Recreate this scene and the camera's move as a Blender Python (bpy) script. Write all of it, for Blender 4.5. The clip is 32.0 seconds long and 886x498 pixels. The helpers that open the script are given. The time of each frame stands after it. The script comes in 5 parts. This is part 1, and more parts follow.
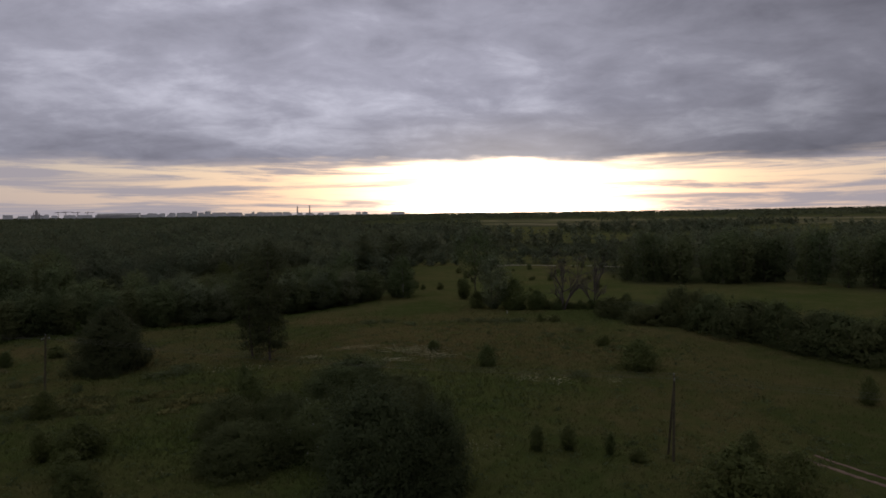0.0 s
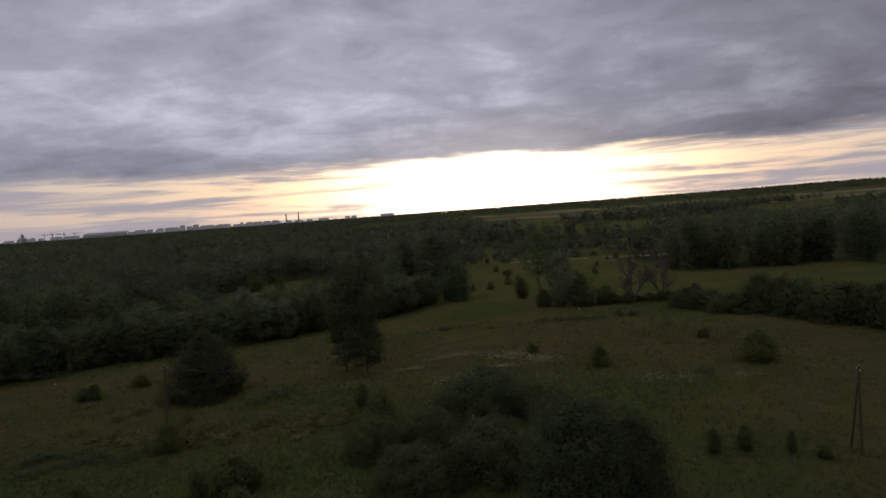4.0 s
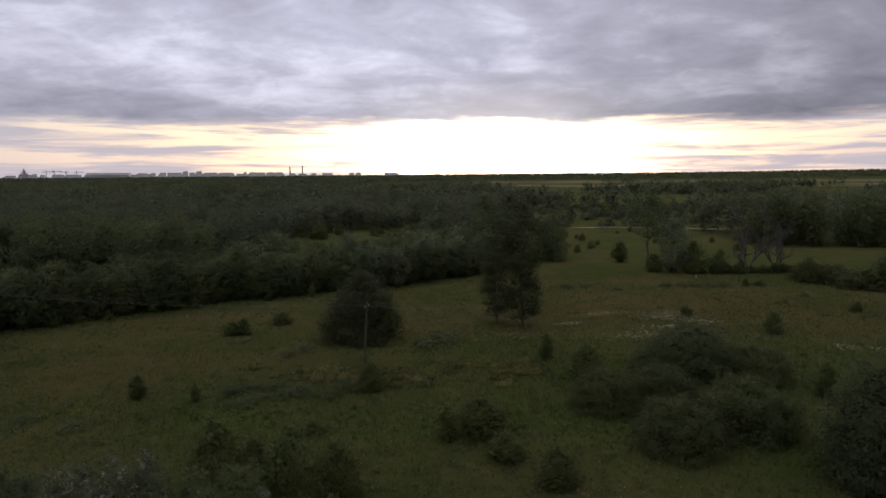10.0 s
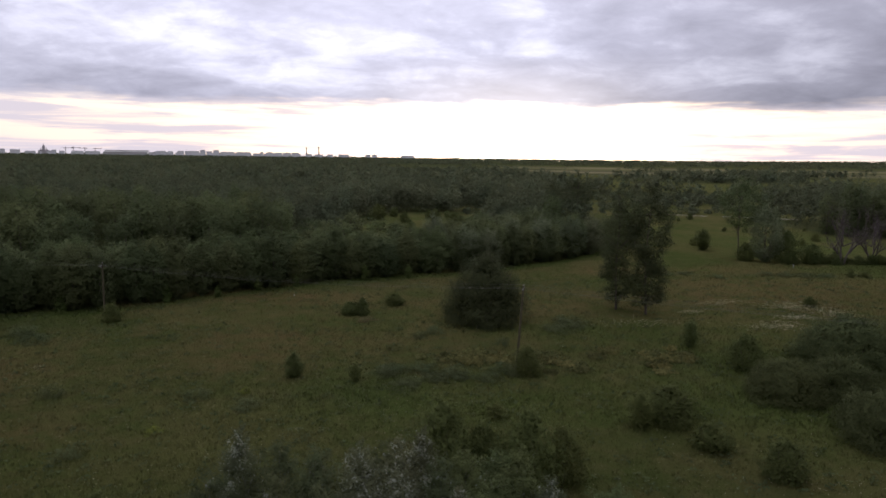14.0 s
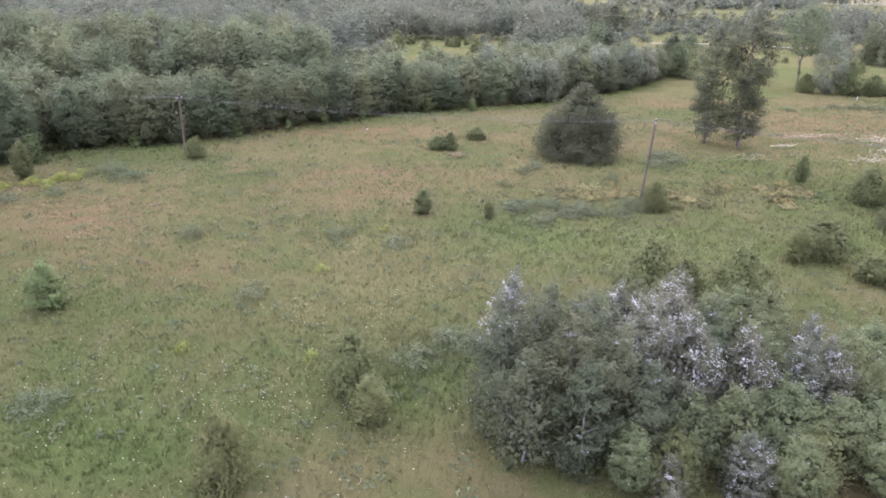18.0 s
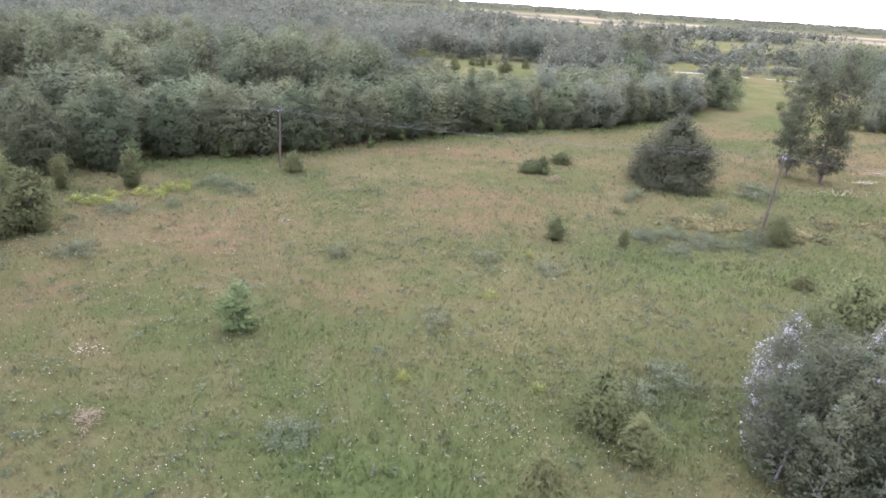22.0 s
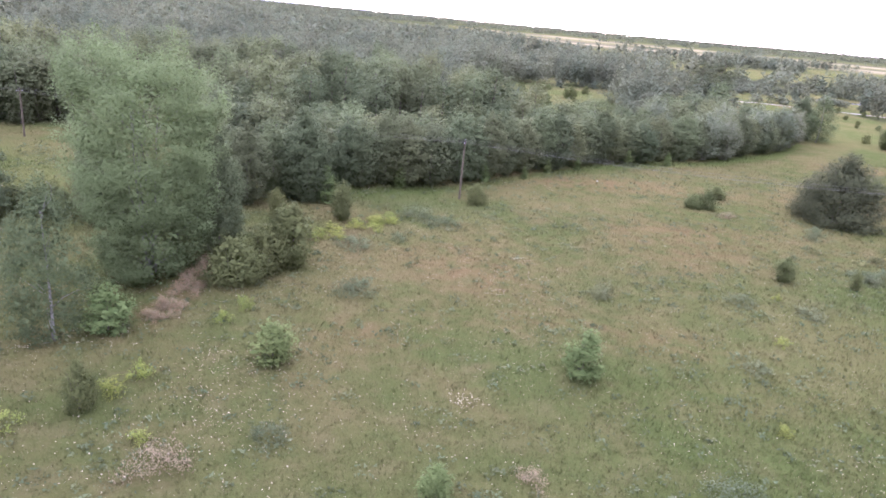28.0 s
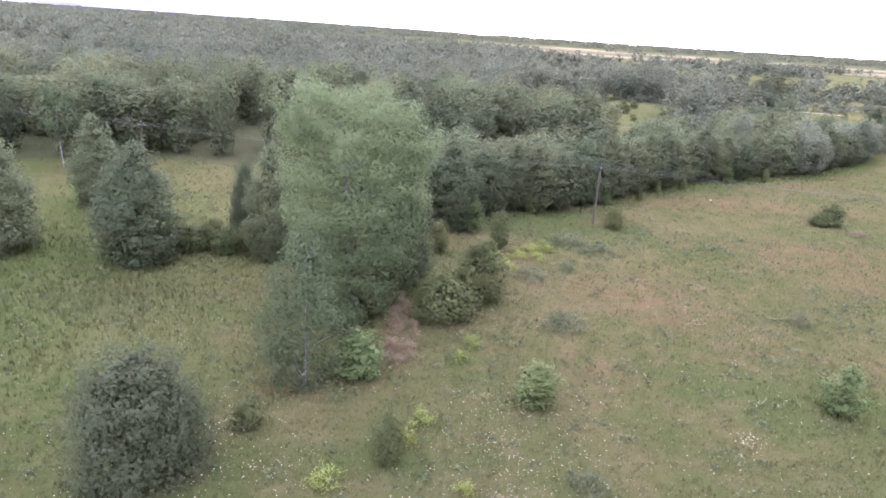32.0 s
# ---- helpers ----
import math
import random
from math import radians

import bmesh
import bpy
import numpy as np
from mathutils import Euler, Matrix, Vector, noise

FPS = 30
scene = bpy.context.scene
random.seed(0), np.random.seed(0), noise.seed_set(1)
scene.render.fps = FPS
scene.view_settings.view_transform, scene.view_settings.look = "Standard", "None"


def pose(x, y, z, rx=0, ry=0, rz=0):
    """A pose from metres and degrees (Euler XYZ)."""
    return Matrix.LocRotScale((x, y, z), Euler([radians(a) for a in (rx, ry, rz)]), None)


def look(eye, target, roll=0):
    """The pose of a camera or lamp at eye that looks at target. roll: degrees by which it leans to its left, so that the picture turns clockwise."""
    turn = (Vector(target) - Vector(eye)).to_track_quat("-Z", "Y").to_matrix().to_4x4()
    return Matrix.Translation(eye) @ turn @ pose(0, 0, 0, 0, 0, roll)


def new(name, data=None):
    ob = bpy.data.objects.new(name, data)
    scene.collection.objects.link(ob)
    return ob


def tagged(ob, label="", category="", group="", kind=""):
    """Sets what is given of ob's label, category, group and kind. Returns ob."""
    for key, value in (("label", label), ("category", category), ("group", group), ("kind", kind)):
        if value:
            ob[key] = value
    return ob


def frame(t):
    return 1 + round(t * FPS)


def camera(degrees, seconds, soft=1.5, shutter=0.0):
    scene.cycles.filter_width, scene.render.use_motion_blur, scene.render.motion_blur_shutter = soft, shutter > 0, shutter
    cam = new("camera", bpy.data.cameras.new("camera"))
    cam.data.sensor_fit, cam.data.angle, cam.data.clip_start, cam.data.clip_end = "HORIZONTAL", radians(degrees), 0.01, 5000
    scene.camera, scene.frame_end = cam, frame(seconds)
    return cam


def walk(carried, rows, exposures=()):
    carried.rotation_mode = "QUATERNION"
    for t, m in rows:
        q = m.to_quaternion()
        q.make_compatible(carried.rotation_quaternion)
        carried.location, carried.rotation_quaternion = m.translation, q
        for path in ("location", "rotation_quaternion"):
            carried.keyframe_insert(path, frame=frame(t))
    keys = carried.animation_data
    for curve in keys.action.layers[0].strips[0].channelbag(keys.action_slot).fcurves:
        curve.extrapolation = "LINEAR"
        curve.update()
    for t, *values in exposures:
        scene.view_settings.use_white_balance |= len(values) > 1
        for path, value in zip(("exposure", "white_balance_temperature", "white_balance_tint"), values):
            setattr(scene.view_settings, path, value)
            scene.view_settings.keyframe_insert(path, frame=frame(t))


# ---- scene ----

cam = camera(66.6, 32.0, soft=1.65, shutter=0.15)
METRES, EYE, TILT, LEAN, TURN = 150.0, 26.7, -3.1, 0.7, 0.0
ROWS = [
    (0.0, 0.0, 0.0, 0.0, -0.0, 0.0, -0.0),
    (0.5, -0.0159, 0.003, 0.0018, 0.06, 0.18, 0.01),
    (1.0, -0.0324, 0.0051, 0.003, 0.86, 0.24, 0.37),
    (1.5, -0.0459, 0.008, 0.0041, 1.36, -0.31, -0.15),
    (2.0, -0.062, 0.0105, 0.0058, 1.14, -0.53, 0.51),
    (2.5, -0.0768, 0.0129, 0.007, 1.87, -0.95, 0.05),
    (3.0, -0.0929, 0.0149, 0.009, 1.4, -0.69, 0.74),
    (3.5, -0.1071, 0.0189, 0.0097, -1.28, -0.01, 4.15),
    (5.5, -0.1687, 0.026, 0.0073, -0.47, -1.98, -0.83),
    (6.0, -0.1844, 0.029, 0.0061, -1.74, -2.64, -1.05),
    (6.5, -0.1997, 0.0313, 0.0051, -1.61, -2.98, -0.88),
    (7.0, -0.215, 0.0333, 0.0045, -1.37, -2.73, -0.38),
    (7.5, -0.2299, 0.0358, 0.0034, -1.95, -2.43, -0.59),
    (8.0, -0.2439, 0.0385, 0.0029, -4.23, -3.95, -1.86),
    (8.5, -0.2588, 0.0404, 0.0019, -2.73, -4.1, -2.25),
    (9.0, -0.2751, 0.0421, 0.0018, -1.62, -3.42, -0.36),
    (9.5, -0.2907, 0.0435, 0.0003, -1.48, -2.87, -0.36),
    (10.0, -0.306, 0.0454, -0.0003, -1.12, -3.28, -0.18),
    (10.5, -0.3211, 0.0471, -0.0009, -0.82, -3.44, -0.56),
    (11.0, -0.336, 0.0492, -0.0014, -0.17, -3.81, -0.59),
    (11.5, -0.3515, 0.0513, -0.0021, -0.05, -4.25, -1.74),
    (12.0, -0.3673, 0.0536, -0.0028, 0.07, -4.49, -0.98),
    (12.5, -0.3823, 0.0558, -0.0037, -0.08, -4.53, -1.53),
    (13.0, -0.3979, 0.0573, -0.004, -0.11, -4.14, -1.15),
    (13.5, -0.4123, 0.0589, -0.0043, 0.12, -4.08, -1.31),
    (15.5, -0.4739, 0.065, -0.0066, -1.22, -9.05, -1.74),
    (16.0, -0.4897, 0.068, -0.0063, -0.84, -9.85, -0.93),
    (16.5, -0.5051, 0.0699, -0.0074, -1.07, -10.57, -1.13),
    (17.0, -0.5195, 0.0726, -0.0084, -2.36, -12.58, -1.74),
    (17.5, -0.5346, 0.0757, -0.0101, -3.89, -14.59, -3.48),
    (18.0, -0.5495, 0.0781, -0.0095, -2.19, -18.67, -1.68),
    (18.5, -0.5661, 0.0802, -0.0101, -3.27, -18.49, -3.66),
    (19.0, -0.582, 0.0818, -0.01, -3.3, -18.65, -4.01),
    (19.5, -0.5977, 0.0836, -0.0099, -3.51, -18.56, -3.5),
    (20.0, -0.6134, 0.0854, -0.0098, -4.14, -18.21, -3.28),
    (20.5, -0.6293, 0.0872, -0.0099, -4.34, -17.87, -3.83),
    (21.0, -0.6438, 0.089, -0.0097, -4.01, -17.67, -4.3),
    (21.5, -0.6592, 0.0913, -0.0104, -4.03, -17.4, -4.53),
    (22.0, -0.6745, 0.0929, -0.0108, -4.0, -17.3, -4.39),
    (22.5, -0.6895, 0.0949, -0.0113, -4.24, -17.31, -4.16),
    (23.0, -0.7052, 0.0963, -0.0118, -4.3, -17.21, -4.34),
    (23.5, -0.7215, 0.0985, -0.0117, -4.11, -17.36, -4.66),
    (24.0, -0.7362, 0.1003, -0.0117, -3.95, -17.42, -4.83),
    (24.5, -0.7528, 0.1027, -0.0116, -4.41, -17.45, -5.01),
    (25.0, -0.7685, 0.1042, -0.0114, -4.55, -16.65, -5.2),
    (25.5, -0.7835, 0.1053, -0.0117, -4.35, -16.75, -4.87),
    (27.5, -0.8463, 0.1126, -0.0125, -4.57, -16.22, -5.83),
    (28.0, -0.8619, 0.1143, -0.0117, -4.73, -15.86, -5.66),
    (28.5, -0.8784, 0.1166, -0.0117, -4.69, -15.93, -5.51),
    (29.0, -0.8935, 0.1181, -0.0119, -4.66, -16.28, -5.78),
    (29.5, -0.9101, 0.1204, -0.011, -4.47, -16.76, -5.99),
    (30.0, -0.9244, 0.1211, -0.0111, -4.2, -16.67, -6.12),
    (30.5, -0.9404, 0.1238, -0.0107, -4.37, -16.72, -6.17),
    (31.0, -0.9559, 0.1243, -0.011, -4.23, -16.21, -5.7),
    (31.5, -0.9726, 0.1271, -0.0106, -4.75, -16.07, -5.16),
    (32.0, -0.9895, 0.1299, -0.0099, -4.69, -14.82, -4.3),
]
EXPOSURES = [(0, 0.05, 6400, 13), (3.5, 0.1, 6400, 13), (6, 0.3, 6400, 13), (7, 0.38, 6400, 13), (8, 0.58, 6350, 13), (9, 0.85, 6350, 13), (10, 0.64, 6350, 13), (12, 0.7, 6300, 14), (13.5, 1.05, 6300, 14), (15.5, 1.9, 6200, 16),
             (16, 2.64, 6050, 22), (17, 3.36, 5850, 29), (18, 3.98, 5480, 43), (23, 4.05, 5420, 43), (32, 4.09, 5420, 43)]
walk(cam, [(t, pose(0, 0, EYE, TILT, LEAN, TURN) @ pose(METRES * x, METRES * y, METRES * z, 90 + pitch, roll, yaw))
           for t, x, y, z, yaw, pitch, roll in ROWS], EXPOSURES)

# ---- light: an overcast evening sky, open along the western horizon ----
SUN_AZ, SUN_EL = radians(5.5), radians(3.0)
sun_way = Vector((math.sin(SUN_AZ) * math.cos(SUN_EL), math.cos(SUN_AZ) * math.cos(SUN_EL), math.sin(SUN_EL)))
sun = new("sun", bpy.data.lights.new("sun", "SUN"))
sun.data.energy, sun.data.angle, sun.data.color = 0.5, radians(14), (1.0, 0.86, 0.68)
sun.matrix_world = look((0, 300, 200), Vector((0, 300, 200)) - sun_way)


class Nodes:
    """Short notation for node trees."""

    def __init__(self, tree):
        self.tree = tree
        tree.nodes.clear()

    def add(self, kind, ins=(), **sets):
        n = self.tree.nodes.new(kind)
        for k, v in sets.items():
            setattr(n, k, v)
        for k, v in dict(ins).items():
            self.put(n.inputs[k], v)
        return n

    def put(self, socket, v):
        if hasattr(v, "is_linked"):
            self.tree.links.new(v, socket)
        else:
            socket.default_value = v

    def math(self, op, a, b=0.0, clamp=False):
        n = self.add("ShaderNodeMath", {0: a, 1: b}, operation=op, use_clamp=clamp)
        return n.outputs[0]

    def vmath(self, op, a, b=(0, 0, 0)):
        return self.add("ShaderNodeVectorMath", {0: a, 1: b}, operation=op)

    def mix(self, f, a, b):
        n = self.add("ShaderNodeMix", data_type="RGBA")
        self.put(n.inputs[0], f), self.put(n.inputs[6], a), self.put(n.inputs[7], b)
        return n.outputs[2]

    def noise(self, vec, scale, detail=4.0, rough=0.55, distort=0.0):
        n = self.add("ShaderNodeTexNoise", {"Vector": vec, "Scale": scale, "Detail": detail, "Roughness": rough, "Distortion": distort})
        return n.outputs["Fac"]

    def step(self, v, lo, hi):
        n = self.add("ShaderNodeMapRange", {0: v, 1: lo, 2: hi, 3: 0.0, 4: 1.0}, interpolation_type="SMOOTHSTEP")
        return n.outputs[0]


def rgb(r, g, b):
    return (r, g, b, 1.0)


world = bpy.data.worlds.new("evening_sky")
scene.world = world
world.use_nodes = True
W = Nodes(world.node_tree)
way = W.vmath("NORMALIZE", W.add("ShaderNodeTexCoord").outputs["Generated"]).outputs[0]
sep = W.add("ShaderNodeSeparateXYZ", {0: way})
up = W.math("MAXIMUM", sep.outputs[2], 0.0)
# the deck lies flat over the land, so its bands crowd together towards the horizon
far = W.math("DIVIDE", 1.0, W.math("ADD", up, 0.22))
flat = W.vmath("SCALE", W.vmath("MULTIPLY", way, (1.0, 1.0, 0.0)).outputs[0])
W.put(flat.inputs["Scale"], far)
deck_at = W.vmath("ADD", W.vmath("MULTIPLY", flat.outputs[0], (0.9, 1.0, 1.0)).outputs[0], (3.1, 7.4, 0.0)).outputs[0]
big = W.noise(deck_at, 1.25, 4.0, 0.5, 0.3)
fine = W.noise(deck_at, 4.2, 10.0, 0.60, 0.3)
ragged = W.noise(W.vmath("MULTIPLY", way, (8.0, 8.0, 20.0)).outputs[0], 1.0, 10.0, 0.66, 0.2)
cloud_tone = W.math("ADD", W.math("ADD", W.math("MULTIPLY", big, 0.52), W.math("MULTIPLY", fine, 0.38)), W.math("MULTIPLY", ragged, 0.13))
cloud = W.add("ShaderNodeValToRGB", {0: cloud_tone})
cloud.color_ramp.elements[0].position, cloud.color_ramp.elements[0].color = 0.38, rgb(0.200, 0.200, 0.241)
cloud.color_ramp.elements[1].position, cloud.color_ramp.elements[1].color = 0.66, rgb(0.470, 0.472, 0.538)
mid = cloud.color_ramp.elements.new(0.53)
mid.color = rgb(0.298, 0.298, 0.353)
# the open strip under the cloud deck, brightest over the hidden sun
ahead = W.vmath("DOT_PRODUCT", W.vmath("NORMALIZE", W.vmath("MULTIPLY", way, (1, 1, 0)).outputs[0]).outputs[0], tuple(Vector((sun_way.x, sun_way.y, 0)).normalized())).outputs["Value"]
near_sun = W.math("POWER", W.math("MAXIMUM", ahead, 0.0), 60.0)
wide_sun = W.math("POWER", W.math("MAXIMUM", ahead, 0.0), 9.0)
sky = W.add("ShaderNodeTexSky", sky_type="NISHITA", sun_disc=False, sun_elevation=SUN_EL, sun_rotation=SUN_AZ, dust_density=2.0)
clear = W.vmath("SCALE", sky.outputs[0])
W.put(clear.inputs["Scale"], 0.04)
glow = W.mix(near_sun, rgb(0.66, 0.60, 0.49), rgb(3.0, 2.75, 2.25))
glow = W.mix(wide_sun, rgb(0.40, 0.36, 0.35), glow)
open_sky = W.vmath("ADD", clear.outputs[0], glow).outputs[0]
streak_at = W.vmath("MULTIPLY", way, (4.0, 4.0, 62.0)).outputs[0]
cover = W.math("ADD", W.noise(streak_at, 1.0, 9.0, 0.62, 0.5), W.math("SUBTRACT", 0.10, W.math("MULTIPLY", wide_sun, 0.13)))
streaks = W.step(cover, 0.44, 0.62)
open_sky = W.mix(W.math("MULTIPLY", streaks, W.math("SUBTRACT", 0.92, W.math("MULTIPLY", near_sun, 0.72))), open_sky, rgb(0.34, 0.315, 0.345))
edge_noise = W.math("MULTIPLY", W.math("SUBTRACT", W.noise(W.vmath("MULTIPLY", way, (7.0, 7.0, 40.0)).outputs[0], 1.0, 5.0), 0.5), 0.035)
edge = W.step(W.math("ADD", up, edge_noise), 0.062, 0.082)
edge = W.math("MAXIMUM", edge, W.math("SUBTRACT", 1.0, W.step(ahead, 0.1, 0.6)))
rim = W.math("MULTIPLY", W.math("SUBTRACT", 1.0, W.step(up, 0.06, 0.16)), W.math("MULTIPLY", near_sun, 0.25))
east = W.math("ADD", 0.80, W.math("MULTIPLY", W.math("POWER", W.math("MAXIMUM", W.vmath("DOT_PRODUCT", way, (-0.16, 0.95, 0.26)).outputs["Value"], 0.0), 5.0), 0.45))
under = W.math("ADD", 0.80, W.math("MULTIPLY", W.step(up, 0.06, 0.20), 0.22))
east = W.math("MULTIPLY", W.math("MULTIPLY", east, under), W.math("SUBTRACT", 1.0, W.math("MULTIPLY", W.step(sep.outputs[0], 0.05, 0.55), 0.25)))
# as under any overcast, the deck is brighter overhead than low down
east = W.math("MULTIPLY", east, W.math("ADD", 1.0, W.math("MULTIPLY", W.step(up, 0.28, 0.85), 0.75)))
shade = W.vmath("SCALE", cloud.outputs[0])
W.put(shade.inputs["Scale"], east)
deck = W.mix(rim, shade.outputs[0], rgb(1.0, 0.88, 0.76))
sky_colour = W.mix(edge, open_sky, deck)
W.add("ShaderNodeOutputWorld", {0: W.add("ShaderNodeBackground", {0: sky_colour, 1: 1.0}).outputs[0]})


# ---- the lie of the land ----
def smooth(u):
    v = np.clip(u, 0.0, 1.0)
    return v * v * (3 - 2 * v)


def land(x, y):
    """Height of the ground."""
    x, y = np.asarray(x, float), np.asarray(y, float)
    z = -0.35 + 0.013 * (np.clip(y, 30, 160) - 50) + 1.5 * smooth((x + 60) / 60) * smooth((y - 60) / 50)
    side = (-(x + 164) * 14.2 + (y - 52.8) * 13.5) / 19.6
    z = z - 1.4 * smooth(side / 3) * smooth((-x - 146) / 6) * smooth((115 - y) / 20)
    z = z + 0.12 * np.sin(x * 0.21 + 0.6 * np.sin(y * 0.17)) * np.sin(y * 0.19 + 1.0)
    return z + 9.0 * smooth((np.hypot(x, y) - 2200) / 2300) + 14.0 * smooth((x - 1500) / 1500) * smooth((y - 2500) / 1500)


def blob(x, y, cx, cy, rx, ry):
    return np.exp(-(((x - cx) / rx) ** 2 + ((y - cy) / ry) ** 2))


def rust(x, y):
    """Where dead, reddish-brown grass lies."""
    v = 1.5 * blob(x, y, -147.3, 74.5, 2.0, 6.5) + 0.75 * blob(x, y, -98, 131, 14, 3) + 0.6 * blob(x, y, -88, 104, 9, 4)
    v = v + 0.55 * blob(x, y, -112, 72, 8, 3) + 0.6 * blob(x, y, -92, 92, 5, 4) + 0.5 * blob(x, y, -122, 88, 10, 7)
    v = v + 0.9 * blob(x, y, -103, 69, 5, 3) + 0.7 * blob(x, y, -129, 69, 5, 3.5) + 0.8 * blob(x, y, -118, 82, 5, 6) + 0.8 * blob(x, y, -92, 127, 14, 4) + 0.7 * blob(x, y, -86, 95.6, 4, 2.5) + 0.7 * blob(x, y, -30, 156, 8, 4)
    v = v + 0.45 * blob(x, y, 5, 118, 48, 26) + 0.35 * blob(x, y, 22, 85, 26, 14) + 0.3 * blob(x, y, -70, 112, 22, 14)
    v = v + 0.2 * blob(x, y, -92, 100, 22, 13) + 0.3 * blob(x, y, -42, 126, 30, 7) + 0.25 * blob(x, y, 20, 125, 25, 14)
    return v + 0.6 * blob(x, y, 2, 140, 22, 7) + 0.5 * blob(x, y, -20, 128, 16, 4) + 0.8 * blob(x, y, -12, 154, 15, 4) + 0.35 * blob(x, y, -100, 60, 10, 3)


def lush(x, y):
    """Where the grass is tall and fresh."""
    v = 1.0 * blob(x, y, -101, 45, 7, 4) + 0.8 * blob(x, y, -26, 78, 18, 9) + 0.6 * blob(x, y, -62, 78, 20, 6) + 0.7 * blob(x, y, -83, 50, 6, 5)
    v = v + 0.5 * blob(x, y, -45, 108, 20, 5) + 0.75 * blob(x, y, -182, 88, 24, 36) + 0.2 * blob(x, y, 20, 210, 45, 35) + 0.5 * blob(x, y, 5, 95, 15, 10)
    v = v + 0.4 * blob(x, y, -106, 54, 18, 12) + 0.45 * blob(x, y, -12, 94, 26, 16) + 0.45 * blob(x, y, -2, 68, 26, 14) + 0.35 * blob(x, y, -80, 62, 20, 14)
    fringe = np.interp(x, [-141, -120, -105, -88, -60, -34, -19], [111, 118.5, 131, 144.5, 156, 173, 189]) - y
    v = v + 0.7 * smooth((fringe + 1) / 2) * smooth((5.5 - fringe) / 3) * (np.abs(x + 80) < 62)
    return v + 0.25 * blob(x, y, -80, 255, 30, 45) + 0.3 * blob(x, y, 85, 175, 50, 22)


def herbs(x, y):
    """Where dark tall herbs grow through the grass."""
    v = 0.4 * blob(x, y, -36, 93, 10, 3.5) + 0.4 * blob(x, y, -69, 87, 6, 2.5) + 0.6 * blob(x, y, -78, 80, 7, 2) + 0.9 * blob(x, y, -80, 55, 6, 4)
    return v + 0.7 * blob(x, y, -173, 84, 9, 5) + 0.5 * blob(x, y, -122, 108, 16, 2) + 1.0 * blob(x, y, 12, 149, 13, 1.8) + 0.9 * blob(x, y, -15, 150, 8, 1.5)


# ---- materials ----
def material(name):
    m = bpy.data.materials.new(name)
    m.use_nodes = True
    return m, Nodes(m.node_tree)


def meadow_colour(N, where):
    """Mown-looking summer grass: green, straw and rust at three scales, steered by the masks."""
    a, b, c = N.noise(where, 0.05, 5.0, 0.6), N.noise(where, 0.40, 5.0, 0.6), N.noise(where, 2.2, 6.0, 0.75)
    col = N.mix(N.step(a, 0.36, 0.64), rgb(0.069, 0.086, 0.023), rgb(0.110, 0.102, 0.035))
    col = N.mix(N.math("MULTIPLY", N.step(b, 0.48, 0.72), 0.32), col, rgb(0.140, 0.122, 0.054))
    col = N.mix(N.math("MULTIPLY", N.step(b, 0.50, 0.28), 0.30), col, rgb(0.070, 0.088, 0.026))
    faded = N.step(N.noise(where, 0.11, 6.0, 0.65, 0.6), 0.50, 0.70)
    col = N.mix(N.math("MULTIPLY", faded, 0.36), col, rgb(0.132, 0.101, 0.044))
    mask = lambda key: N.add("ShaderNodeAttribute", attribute_name=key).outputs["Fac"]
    ragged = N.math("MULTIPLY", N.step(N.math("ADD", N.math("MULTIPLY", b, 0.6), N.math("MULTIPLY", c, 0.4)), 0.36, 0.60), 0.72)
    col = N.mix(N.math("MULTIPLY", mask("rust"), ragged, True), col, rgb(0.138, 0.096, 0.040))
    col = N.mix(N.math("MULTIPLY", mask("lush"), 0.75, True), col, rgb(0.076, 0.110, 0.025))
    col = N.mix(N.math("MULTIPLY", mask("herbs"), N.math("MULTIPLY", ragged, 0.55), True), col, rgb(0.056, 0.080, 0.034))
    col = N.mix(N.math("MULTIPLY", mask("field"), 0.9, True), col, rgb(0.24, 0.205, 0.115))
    # litter under the woods, and the plain darkening of the far ground
    col = N.mix(N.math("MULTIPLY", mask("litter_far_dark"), 0.7, True), col, rgb(0.045, 0.053, 0.024))
    grain = N.noise(where, 6.5, 5.0, 0.8, 0.4)
    col = N.mix(N.math("MULTIPLY", N.step(grain, 0.55, 0.70), 0.38), col, rgb(0.235, 0.205, 0.110))
    # dark flecks: the tiny shadows in the grass, painted into the colour
    col = N.mix(N.math("MULTIPLY", N.step(grain, 0.46, 0.32), 0.34), col, rgb(0.040, 0.050, 0.018))
    return N.mix(N.math("MULTIPLY", N.step(c, 0.55, 0.72), 0.38), col, rgb(0.054, 0.062, 0.021)), b, c


def ground_material():
    m, N = material("meadow_ground")
    where = N.add("ShaderNodeTexCoord").outputs["Object"]
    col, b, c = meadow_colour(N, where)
    bump = N.add("ShaderNodeBump", {"Height": N.math("ADD", c, N.noise(where, 9.0, 4.0, 0.7)), "Strength": 0.9, "Distance": 0.35})
    bs = N.add("ShaderNodeBsdfPrincipled", {"Base Color": col, "Roughness": 0.95, "Specular IOR Level": 0.0, "Normal": bump.outputs[0]})
    N.add("ShaderNodeOutputMaterial", {0: bs.outputs[0]})
    return m


